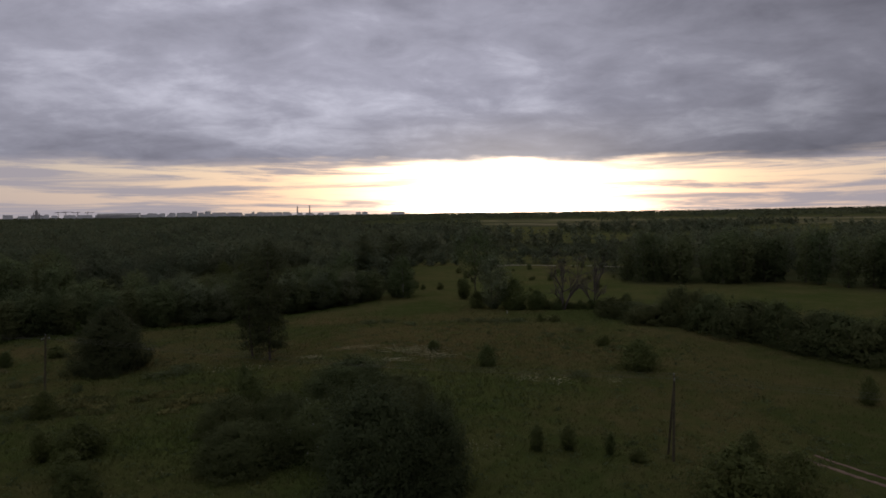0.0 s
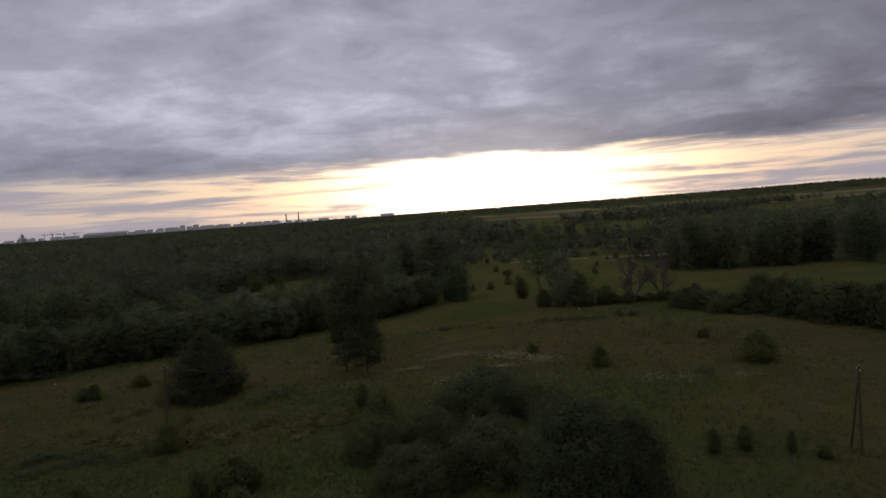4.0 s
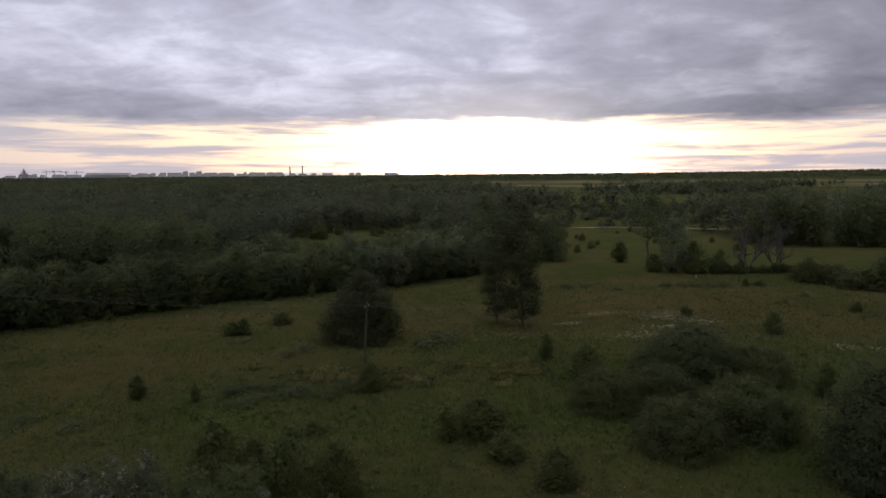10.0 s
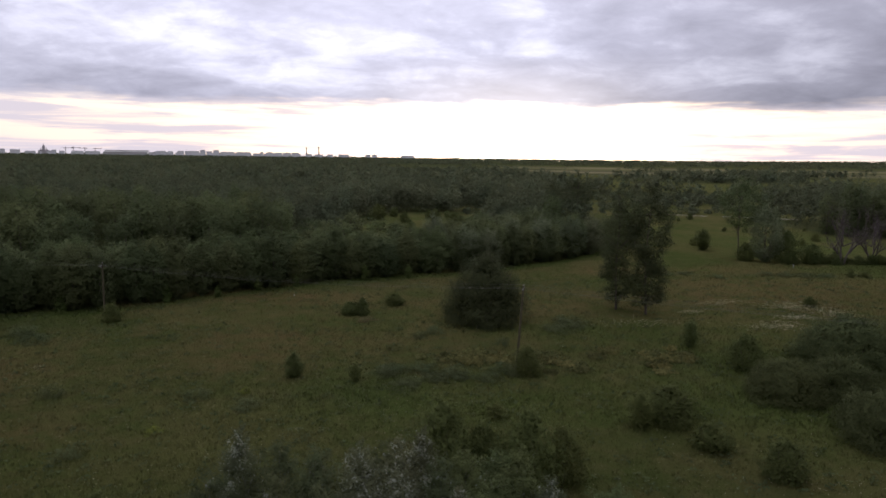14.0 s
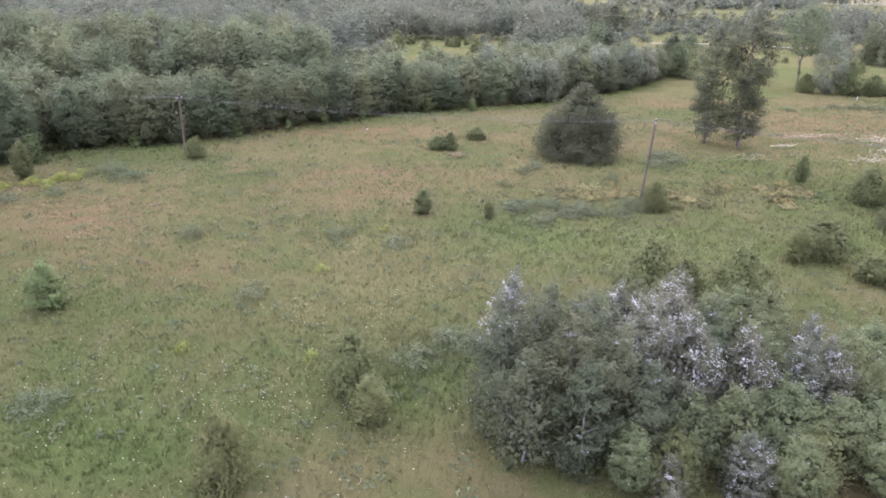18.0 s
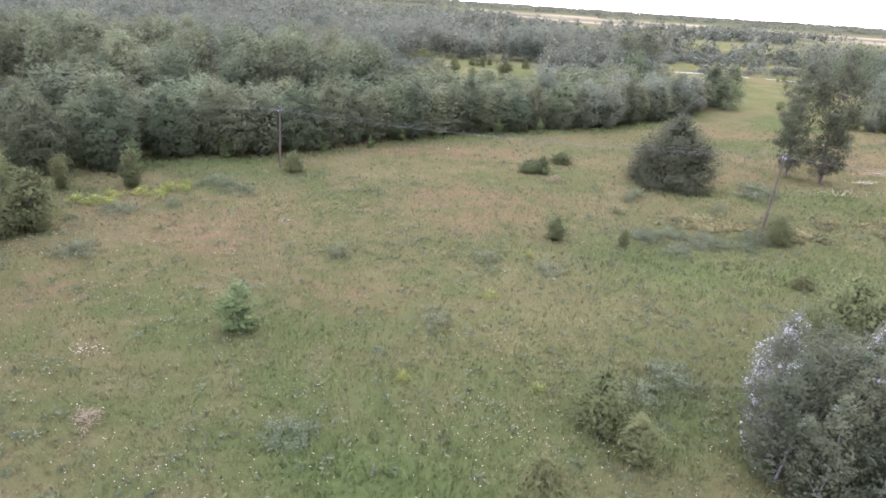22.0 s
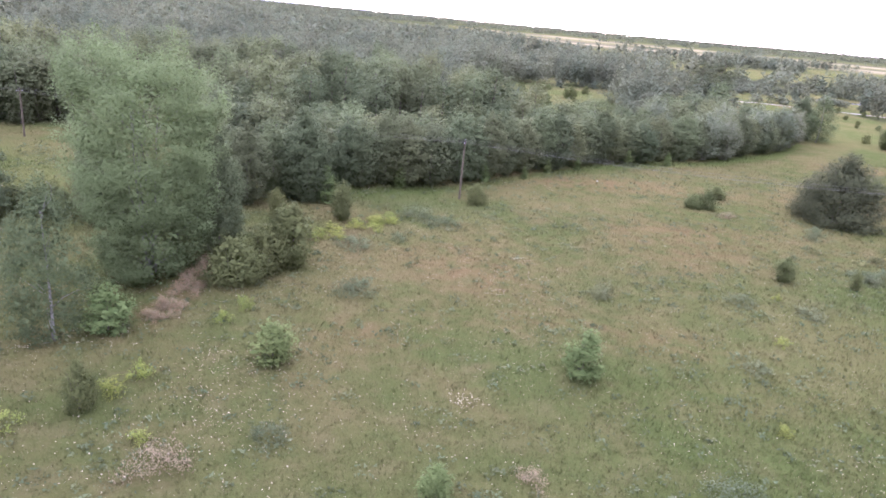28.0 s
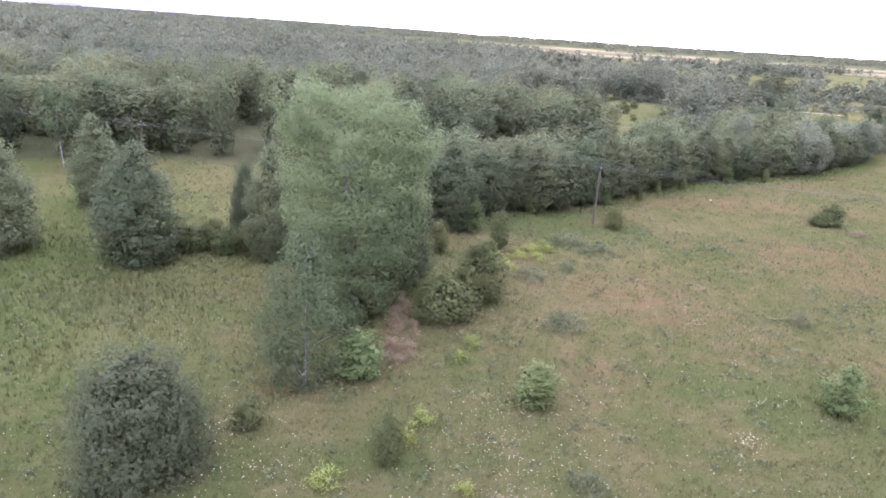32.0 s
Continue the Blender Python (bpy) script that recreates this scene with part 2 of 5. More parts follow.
def blade_material():
    m, N = material("grass_blades")
    where = N.add("ShaderNodeTexCoord").outputs["Object"]
    col, b, c = meadow_colour(N, where)
    isle = N.add("ShaderNodeNewGeometry").outputs["Random Per Island"]
    col = N.mix(N.math("MULTIPLY", N.step(isle, 0.7, 0.98), 0.36), col, rgb(0.165, 0.152, 0.066))
    col = N.mix(N.math("MULTIPLY", N.step(isle, 0.45, 0.1), 0.30), col, rgb(0.072, 0.094, 0.026))
    bs = N.add("ShaderNodeBsdfPrincipled", {"Base Color": col, "Roughness": 0.8, "Specular IOR Level": 0.05})
    tr = N.add("ShaderNodeBsdfTranslucent", {0: col})
    N.add("ShaderNodeOutputMaterial", {0: N.add("ShaderNodeMixShader", {0: 0.25, 1: bs.outputs[0], 2: tr.outputs[0]}).outputs[0]})
    return m


def leaf_material(name, dark, light, accent=None, share=0.0, spread=0.5, joined_trees=False):
    m, N = material(name)
    isle = N.add("ShaderNodeNewGeometry").outputs["Random Per Island"]
    own = N.add("ShaderNodeAttribute", attribute_name="tone").outputs["Fac"] if joined_trees else N.add("ShaderNodeObjectInfo").outputs["Random"]
    where = N.add("ShaderNodeTexCoord").outputs["Object"]
    patch = N.noise(where, 0.9, 4.0, 0.65)
    grain = 0.2 if joined_trees else 0.3
    f = N.math("ADD", N.math("MULTIPLY", isle, grain), N.math("MULTIPLY", patch, 1 - grain))
    col = N.mix(N.step(f, 0.15, 0.85), rgb(*dark), rgb(*light))
    hue = N.math("FRACT", N.math("MULTIPLY", own, 7.31))
    tint = N.mix(own, rgb(1 - 0.29 * spread, 1 - 0.25 * spread, 1 - 0.25 * spread), rgb(1 + 0.28 * spread, 1 + 0.25 * spread, 1 + 0.20 * spread))
    mul = N.add("ShaderNodeMix", data_type="RGBA", blend_type="MULTIPLY")
    N.put(mul.inputs[0], 1.0), N.put(mul.inputs[6], col), N.put(mul.inputs[7], tint)
    warm = N.add("ShaderNodeMix", data_type="RGBA", blend_type="MULTIPLY")
    N.put(warm.inputs[0], 1.0), N.put(warm.inputs[6], mul.outputs[2]), N.put(warm.inputs[7], N.mix(hue, rgb(1.05, 0.985, 0.97), rgb(0.955, 1.01, 1.03)))
    col = warm.outputs[2]
    if accent:
        col = N.mix(N.math("MULTIPLY", N.step(N.math("ADD", N.math("MULTIPLY", isle, 0.22), N.noise(where, 1.1, 2.0)), 0.86 - share, 0.93 - share), 0.9), col, rgb(*accent))
    bs = N.add("ShaderNodeBsdfPrincipled", {"Base Color": col, "Roughness": 0.8, "Specular IOR Level": 0.05})
    tr = N.add("ShaderNodeBsdfTranslucent", {0: col})
    N.add("ShaderNodeOutputMaterial", {0: N.add("ShaderNodeMixShader", {0: 0.4, 1: bs.outputs[0], 2: tr.outputs[0]}).outputs[0]})
    return m


def rough_material(name, dark, light, scale=3.0, rough=0.85, bump=0.4):
    m, N = material(name)
    where = N.add("ShaderNodeTexCoord").outputs["Object"]
    a, b = N.noise(where, scale, 5.0), N.noise(where, scale * 7, 4.0, 0.65)
    f = N.math("ADD", N.math("MULTIPLY", a, 0.6), N.math("MULTIPLY", b, 0.4))
    col = N.mix(N.step(f, 0.35, 0.65), rgb(*dark), rgb(*light))
    nb = N.add("ShaderNodeBump", {"Height": b, "Strength": bump, "Distance": 0.05})
    bs = N.add("ShaderNodeBsdfPrincipled", {"Base Color": col, "Roughness": rough, "Specular IOR Level": 0.2, "Normal": nb.outputs[0]})
    N.add("ShaderNodeOutputMaterial", {0: bs.outputs[0]})
    return m


def water_material():
    m, N = material("still_water")
    where = N.add("ShaderNodeTexCoord").outputs["Object"]
    nb = N.add("ShaderNodeBump", {"Height": N.noise(where, 1.5, 3.0), "Strength": 0.05, "Distance": 0.05})
    bs = N.add("ShaderNodeBsdfPrincipled", {"Base Color": rgb(0.02, 0.025, 0.02), "Roughness": 0.06, "IOR": 1.33, "Normal": nb.outputs[0]})
    N.add("ShaderNodeOutputMaterial", {0: bs.outputs[0]})
    return m


M_GROUND, M_BLADE, M_WATER = ground_material(), blade_material(), water_material()
M_ALDER = leaf_material("alder_leaves", (0.078, 0.098, 0.038), (0.135, 0.157, 0.069), spread=0.9)
M_OAK = leaf_material("tall_tree_leaves", (0.046, 0.059, 0.028), (0.108, 0.122, 0.051))
M_POPLAR = leaf_material("poplar_leaves", (0.098, 0.130, 0.045), (0.162, 0.201, 0.076))
M_BIRCH = leaf_material("birch_leaves", (0.063, 0.089, 0.033), (0.120, 0.151, 0.059))
M_SILVER = leaf_material("silver_poplar_leaves", (0.071, 0.083, 0.039), (0.139, 0.148, 0.079), (0.40, 0.42, 0.32), 0.175, 0.5)
M_GREYPOPLAR = leaf_material("grey_poplar_leaves", (0.055, 0.071, 0.028), (0.115, 0.130, 0.059), (0.27, 0.28, 0.25), 0.04, 0.5)
M_GREYWILLOW = leaf_material("grey_willow_leaves", (0.105, 0.121, 0.061), (0.207, 0.228, 0.120), (0.235, 0.245, 0.155), 0.10)
M_WILLOW = leaf_material("willow_leaves", (0.061, 0.077, 0.030), (0.125, 0.138, 0.054))
M_BUSH = leaf_material("bush_leaves", (0.068, 0.086, 0.028), (0.131, 0.149, 0.048))
M_SAP = leaf_material("sapling_leaves", (0.072, 0.107, 0.030), (0.152, 0.193, 0.060))
M_HERB = leaf_material("herb_leaves", (0.079, 0.102, 0.044), (0.159, 0.181, 0.083))
M_HERBBED = leaf_material("herb_bed_leaves", (0.096, 0.107, 0.037), (0.235, 0.220, 0.082), spread=1.2)
M_DARK = leaf_material("dark_shrub_leaves", (0.049, 0.064, 0.029), (0.103, 0.124, 0.052))
M_PALEGREEN = leaf_material("pale_poplar_leaves", (0.078, 0.100, 0.035), (0.147, 0.174, 0.067), (0.27, 0.29, 0.22), 0.06)
M_YELLOW = leaf_material("yellow_flower_heads", (0.137, 0.177, 0.036), (0.260, 0.292, 0.058))
M_PURPLE = leaf_material("faded_flower_heads", (0.162, 0.137, 0.067), (0.293, 0.227, 0.125))
M_WOODS = leaf_material("far_woods_leaves", (0.079, 0.095, 0.051), (0.138, 0.154, 0.085), spread=0.8, joined_trees=True)
M_LOWWEED = leaf_material("low_weed_leaves", (0.062, 0.085, 0.035), (0.123, 0.143, 0.063), spread=1.0, joined_trees=True)
M_WHITE = leaf_material("white_flower_heads", (0.250, 0.232, 0.120), (0.600, 0.561, 0.396))
M_BARK = rough_material("grey_brown_bark", (0.05, 0.04, 0.03), (0.14, 0.115, 0.09))
M_PALE = rough_material("pale_poplar_bark", (0.10, 0.10, 0.075), (0.22, 0.22, 0.17), 2.0)
M_BIRCHBARK = rough_material("white_birch_bark", (0.060, 0.056, 0.040), (0.290, 0.292, 0.230), 2.5)
M_DEAD = rough_material("weathered_dead_wood", (0.060, 0.050, 0.042), (0.130, 0.108, 0.090))
M_POST = rough_material("weathered_pole_wood", (0.050, 0.042, 0.023), (0.100, 0.086, 0.048), 4.0)
M_WIRE = rough_material("weathered_wire", (0.085, 0.085, 0.060), (0.150, 0.150, 0.108), 8.0, 0.6)
M_STEEL = rough_material("dull_steel", (0.04, 0.04, 0.04), (0.09, 0.09, 0.09), 8.0, 0.5)
M_GLAZE = rough_material("white_porcelain", (0.26, 0.26, 0.25), (0.42, 0.42, 0.40), 8.0, 0.35)
M_SAND = rough_material("trodden_sand", (0.095, 0.062, 0.038), (0.18, 0.120, 0.076), 0.8)
M_BANK = rough_material("pale_bank_sand", (0.200, 0.175, 0.125), (0.340, 0.305, 0.235), 0.5)
M_STONE = rough_material("whitewashed_stone", (0.36, 0.36, 0.34), (0.58, 0.58, 0.55), 3.0)
M_CONCRETE = rough_material("pale_concrete", (0.62, 0.61, 0.60), (0.78, 0.77, 0.75), 0.02, 0.8, 0.05)
M_BRICK = rough_material("grey_brown_masonry", (0.34, 0.31, 0.30), (0.48, 0.45, 0.43), 0.05, 0.8, 0.05)


# ---- building blocks ----
def mesh_of(name, verts, faces, mat, smooth_faces=False):
    """A mesh from an array of vertices and one of faces that all have as many corners."""
    me = bpy.data.meshes.new(name)
    verts, faces = np.asarray(verts, np.float32), np.asarray(faces, np.int32)
    n, k = faces.shape
    me.vertices.add(len(verts))
    me.vertices.foreach_set("co", verts.ravel())
    me.loops.add(n * k)
    me.loops.foreach_set("vertex_index", faces.ravel())
    me.polygons.add(n)
    me.polygons.foreach_set("loop_start", np.arange(n, dtype=np.int32) * k)
    if smooth_faces:
        me.polygons.foreach_set("use_smooth", np.ones(n, bool))
    me.materials.append(mat)
    me.update(calc_edges=True)
    return me


def attribute(me, key, values):
    me.attributes.new(key, "FLOAT", "POINT").data.foreach_set("value", np.asarray(values, np.float32))


def masks(me, x, y, far=False):
    attribute(me, "rust", np.clip(rust(x, y), 0, 1))
    attribute(me, "lush", np.clip(lush(x, y), 0, 1))
    attribute(me, "herbs", np.clip(herbs(x, y), 0, 1))
    # wood floor, plus far ground darkened where its trees stand too thin
    attribute(me, "litter_far_dark", np.clip(wooded(x, y) + smooth((y - 2000) / 200) + smooth((y - 500) / 400) * smooth((40 - x) / 100), 0, 1) if far else np.zeros(len(x)))
    strip = smooth((y - 1000) / 150) * smooth((2100 - y) / 300) * smooth((x - 20) / 120)
    attribute(me, "field", strip * (0.55 + 0.45 * np.sin(y * 0.011 + x * 0.002)) if far else np.zeros(len(x)))


def part(name, me, parent, label="", loc=None):
    ob = new(name, me)
    ob.parent = parent
    if loc:
        ob.location = loc
    if label:
        ob["label"] = label
    return ob


def unit(v):
    return v / np.maximum(np.linalg.norm(v, axis=-1, keepdims=True), 1e-9)


def inner_leaves(rng, h, w, bare, shape, size, n, leaf):
    """The closer, older foliage inside a crown, in larger sprays."""
    t = rng.random(n)
    r = PROFILE[shape](t) * w / 2 * size * np.sqrt(rng.random(n))
    ang = rng.uniform(0, 2 * math.pi, n)
    p = np.stack([r * np.cos(ang), r * np.sin(ang), h * (bare + (0.90 - bare) * t)], 1)
    out = np.stack([np.cos(ang), np.sin(ang), 1.2 * (t - 0.25)], 1)
    nrm = unit(0.8 * rng.normal(size=(n, 3)) + np.array([0, 0, 1.0]) + 0.4 * out)
    u = unit(np.cross(nrm, rng.normal(size=(n, 3))))
    v = np.cross(nrm, u)
    k = leaf * (0.6 + 0.8 * rng.random((n, 1)))
    tri = np.stack([p - u * k * 0.5 - v * k * 0.35, p + u * k * 0.5, p - u * k * 0.5 + v * k * 0.35], 1)
    tri[:, :, 2] = np.maximum(tri[:, :, 2], 0.0)
    return tri.reshape(-1, 3), np.repeat(unit(0.5 * unit(out) + 0.5 * nrm + np.array([0, 0, 0.3])), 3, axis=0)


def leaf_quads(rng, centres, radii, n, size, lift=0.45, droop=0.0, slim=0.62, rise=0.0, stray=0.14):
    """n small leaves, spread through flat sprays (centres, radii: K x 3) that rise or sink outwards."""
    weight = radii[:, 0] * np.sqrt(radii[:, 0] * radii[:, 2])
    pick = rng.choice(len(centres), n, p=weight / weight.sum())
    d = unit(rng.normal(size=(n, 3)))
    r = rng.random((n, 1)) ** 0.42 * (1 + stray * rng.normal(size=(n, 1)))
    off = d * radii[pick] * r
    away = unit(centres[pick, :2] + 1e-6)
    off[:, 2] += rise * (off[:, :2] * away).sum(1)
    p = centres[pick] + off
    facing = unit(d / radii[pick])
    whole = unit((p - np.array([0, 0, 0.4 * (centres[:, 2] + radii[:, 2]).max()])) * np.array([1, 1, 0.6]))
    nrm = unit(0.4 * facing + 0.4 * whole + np.array([0, 0, lift]) + 0.7 * unit(rng.normal(size=(n, 3))))
    t = unit(np.cross(nrm, rng.normal(size=(n, 3))))
    if droop:
        t = unit(t + np.array([0, 0, -droop]))
    b = unit(np.cross(nrm, t))
    s = size * (0.6 + 0.8 * rng.random((n, 1)))
    leaf = np.stack([p - t * s * 0.5 - b * s * 0.5 * slim, p + t * s * 0.5, p - t * s * 0.5 + b * s * 0.5 * slim], 1)
    turned = unit(0.35 * facing + 0.62 * whole + 0.14 * nrm + np.array([0, 0, 0.25]))
    keep = p[:, 2] > 0.04
    leaf, turned = leaf[keep], turned[keep]
    leaf[:, :, 2] = np.maximum(leaf[:, :, 2], 0.0)
    return leaf.reshape(-1, 3), np.repeat(turned, 3, axis=0)


def leaves_mesh(name, v, mat, normals):
    """Loose leaves; the normals follow the clumps, so that a crown shades as a whole."""
    me = mesh_of(name, v, np.arange(len(v)).reshape(-1, 3), mat, True)
    me.normals_split_custom_set_from_vertices(normals.astype(np.float32))
    return me


def tube(path, radii, sides=6):
    """Vertices and faces of a tapered limb along path."""
    path, radii = np.asarray(path, float), np.asarray(radii, float)
    n = len(path)
    d = unit(np.gradient(path, axis=0))
    ref = np.where(np.abs(d[:, 2:3]) > 0.9, np.array([[1.0, 0, 0]]), np.array([[0, 0, 1.0]]))
    a = unit(np.cross(d, ref))
    b = np.cross(d, a)
    ang = np.arange(sides) * 2 * math.pi / sides
    v = path[:, None] + radii[:, None, None] * (a[:, None] * np.cos(ang)[None, :, None] + b[:, None] * np.sin(ang)[None, :, None])
    i, j = np.meshgrid(np.arange(n - 1), np.arange(sides), indexing="ij")
    k = (j + 1) % sides
    f = np.stack([i * sides + j, i * sides + k, (i + 1) * sides + k, (i + 1) * sides + j], -1).reshape(-1, 4)
    return v.reshape(-1, 3), f


def joined(pieces):
    vs, fs, n = [], [], 0
    for v, f in pieces:
        vs.append(v), fs.append(f + n)
        n += len(v)
    return np.concatenate(vs), np.concatenate(fs)


def bent(rng, a, b, wobble, n=5):
    s = np.linspace(0, 1, n)[:, None]
    p = np.asarray(a) * (1 - s) + np.asarray(b) * s
    return p + np.sin(math.pi * s) * rng.normal(size=(1, 3)) * wobble


PROFILE = {
    "oval": lambda s: np.sin(math.pi * np.clip(s, 0.02, 0.98) ** 0.85) ** 0.6,
    "tall": lambda s: np.clip(np.sin(math.pi * np.clip(0.12 + 0.86 * s, 0, 1)), 0, 1) ** 0.5 * (0.82 + 0.18 * np.cos(s * 9)),
    "dome": lambda s: np.sqrt(np.clip(1 - s * s, 0.04, 1)),
    "egg": lambda s: np.sin(math.pi * np.clip(0.10 + 0.87 * s, 0, 1) ** 0.72) ** 0.75,
    "tent": lambda s: np.interp(s, [0, 0.2, 0.5, 0.75, 0.9, 1.0], [1.0, 0.93, 0.71, 0.46, 0.25, 0.07]),
    "spire": lambda s: np.interp(s, [0, 0.12, 0.35, 0.6, 0.82, 1.0], [0.78, 0.96, 1.0, 0.86, 0.56, 0.16]),
    "top": lambda s: np.interp(s, [0, 0.25, 0.55, 0.78, 0.92, 1.0], [0.66, 0.82, 0.98, 1.0, 0.84, 0.5]),
}


def plant_meshes(seed, h, w, bare, shape, clumps, clump, n, leaf, leaves, bark, trunks=1, girth=0.018, droop=0.0, spread=0.0, gaps=0.75, slim=0.62, shoots=0, limbs=12, split=False, mass=0.0, flat=0.6, rise=0.0):
    """The woody part and the crown of one plant that stands at the origin."""
    rng = np.random.default_rng(seed)
    s = (np.arange(clumps) + rng.random(clumps)) / clumps
    rad = PROFILE[shape](s) * w / 2
    ang = rng.random(clumps) * 2 * math.pi + np.arange(clumps) * 2.4
    size = clump * (0.6 + 0.8 * rng.random(clumps)) * w / 2 * np.clip(rad / (w / 2) + 0.25, 0.4, 1)
    r = np.maximum(rad - size * 0.75, 0) * (gaps + (1 - gaps) * np.sqrt(rng.random(clumps)))
    z = h * (bare + (1 - bare) * s) - size * 0.55 * s
    centres = np.stack([np.cos(ang) * r, np.sin(ang) * r, np.maximum(z, size * 0.35)], 1)
    radii = np.stack([size, size, size * flat], 1)
    if shoots:
        k = rng.integers(clumps // 3, clumps, shoots)
        away = centres[k] + np.stack([0.5 * size[k] * np.cos(ang[k]), 0.5 * size[k] * np.sin(ang[k]), 0.75 * size[k]], 1)
        slender = size[k] * rng.uniform(0.28, 0.5, shoots)
        centres = np.concatenate([centres, away + rng.normal(size=(shoots, 3)) * size[k][:, None] * 0.3])
        radii = np.concatenate([radii, np.stack([slender, slender, slender * rng.uniform(1.3, 2.2, shoots)], 1)])
    # bring the crown to its full width and height
    wide = np.percentile(np.hypot(centres[:, 0], centres[:, 1]) + 0.72 * radii[:, 0], 82)
    tall = np.percentile(centres[:, 2] + 0.85 * radii[:, 2], 94)
    scale = np.array([w / 2 / wide, w / 2 / wide, h / tall])
    centres, radii = centres * scale, radii * scale
    v, turned = leaf_quads(rng, centres, radii, n, leaf, droop=droop, slim=slim, rise=rise)
    if mass:
        inner, outward = inner_leaves(rng, h, w, bare, shape, 0.82, int(0.22 * mass * n) + 30, 2.2 * leaf)
        v, turned = np.concatenate([v, inner]), np.concatenate([turned, outward])
    crown = leaves_mesh("crown", v, leaves, turned)
    wood, stems = [], []
    for k in range(trunks):
        lean = rng.normal(size=2) * (spread * w if trunks > 1 else 0.012 * h)
        foot = lean * 0.25 if trunks > 1 else np.zeros(2)
        top = h * (0.86 if trunks == 1 else 0.62 + 0.25 * rng.random())
        path = bent(rng, (foot[0], foot[1], -0.3), (lean[0], lean[1], top), 0.02 * h, 7)
        thick = girth * h * (1.0 if trunks == 1 else 0.7)
        wood.append(tube(path, thick * np.linspace(1.15, 0.22, 7), 6 if limbs > 8 else 4))
        stems.append((path, thick))
    for k in range(limbs):
        path, thick = stems[k % trunks]
        c = centres[rng.integers(clumps)]
        q = np.clip(c[2] / h - 0.12 - 0.1 * rng.random(), 0.05, 0.8) / 0.86
        i = min(int(q * 6), 5)
        a = path[i] * (1 - (q * 6 - i)) + path[i + 1] * (q * 6 - i)
        wood.append(tube(bent(rng, a, c, 0.02 * h, 4), thick * (0.42 - 0.2 * q) * np.linspace(1, 0.25, 4), 4))
    pieces = wood if split else [joined(wood)]
    woody = [("trunk" if k < trunks else "branch", mesh_of("wood", v, f, bark, True)) for k, (v, f) in enumerate(pieces)]
    return woody, crown


def dead_meshes(seed, h, w):
    rng = np.random.default_rng(seed)
    pieces = []

    def grow(a, way, length, thick, depth):
        b = a + way * length
        line = bent(rng, a, b, 0.06 * length, 4)
        pieces.append(tube(line, thick * np.linspace(1, 0.4, 4), 5 if depth > 2 else 3))
        if depth:
            for _ in range(4 if depth > 2 else 3):
                q = 0.3 + 0.7 * rng.random()
                turn = unit(way + rng.normal(size=3) * np.array([0.55, 0.55, 0.3]) + np.array([0, 0, 0.18]))
                grow(a + (b - a) * q, turn, length * (0.45 + 0.25 * rng.random()), thick * (0.75 - 0.35 * q), depth - 1)

    for k in range(3):
        grow(np.array([0.25 * k, 0.1 * k, -0.3]), unit(np.array([0.30 * (k - 1), 0.2 * rng.normal(), 1.0])), h * (0.75 - 0.12 * abs(k - 1)) * rng.uniform(0.85, 1.0), 0.019 * h, 4)
    v, f = joined(pieces)
    return [("trunk", mesh_of("trunk", v, f, M_DEAD, True))], None


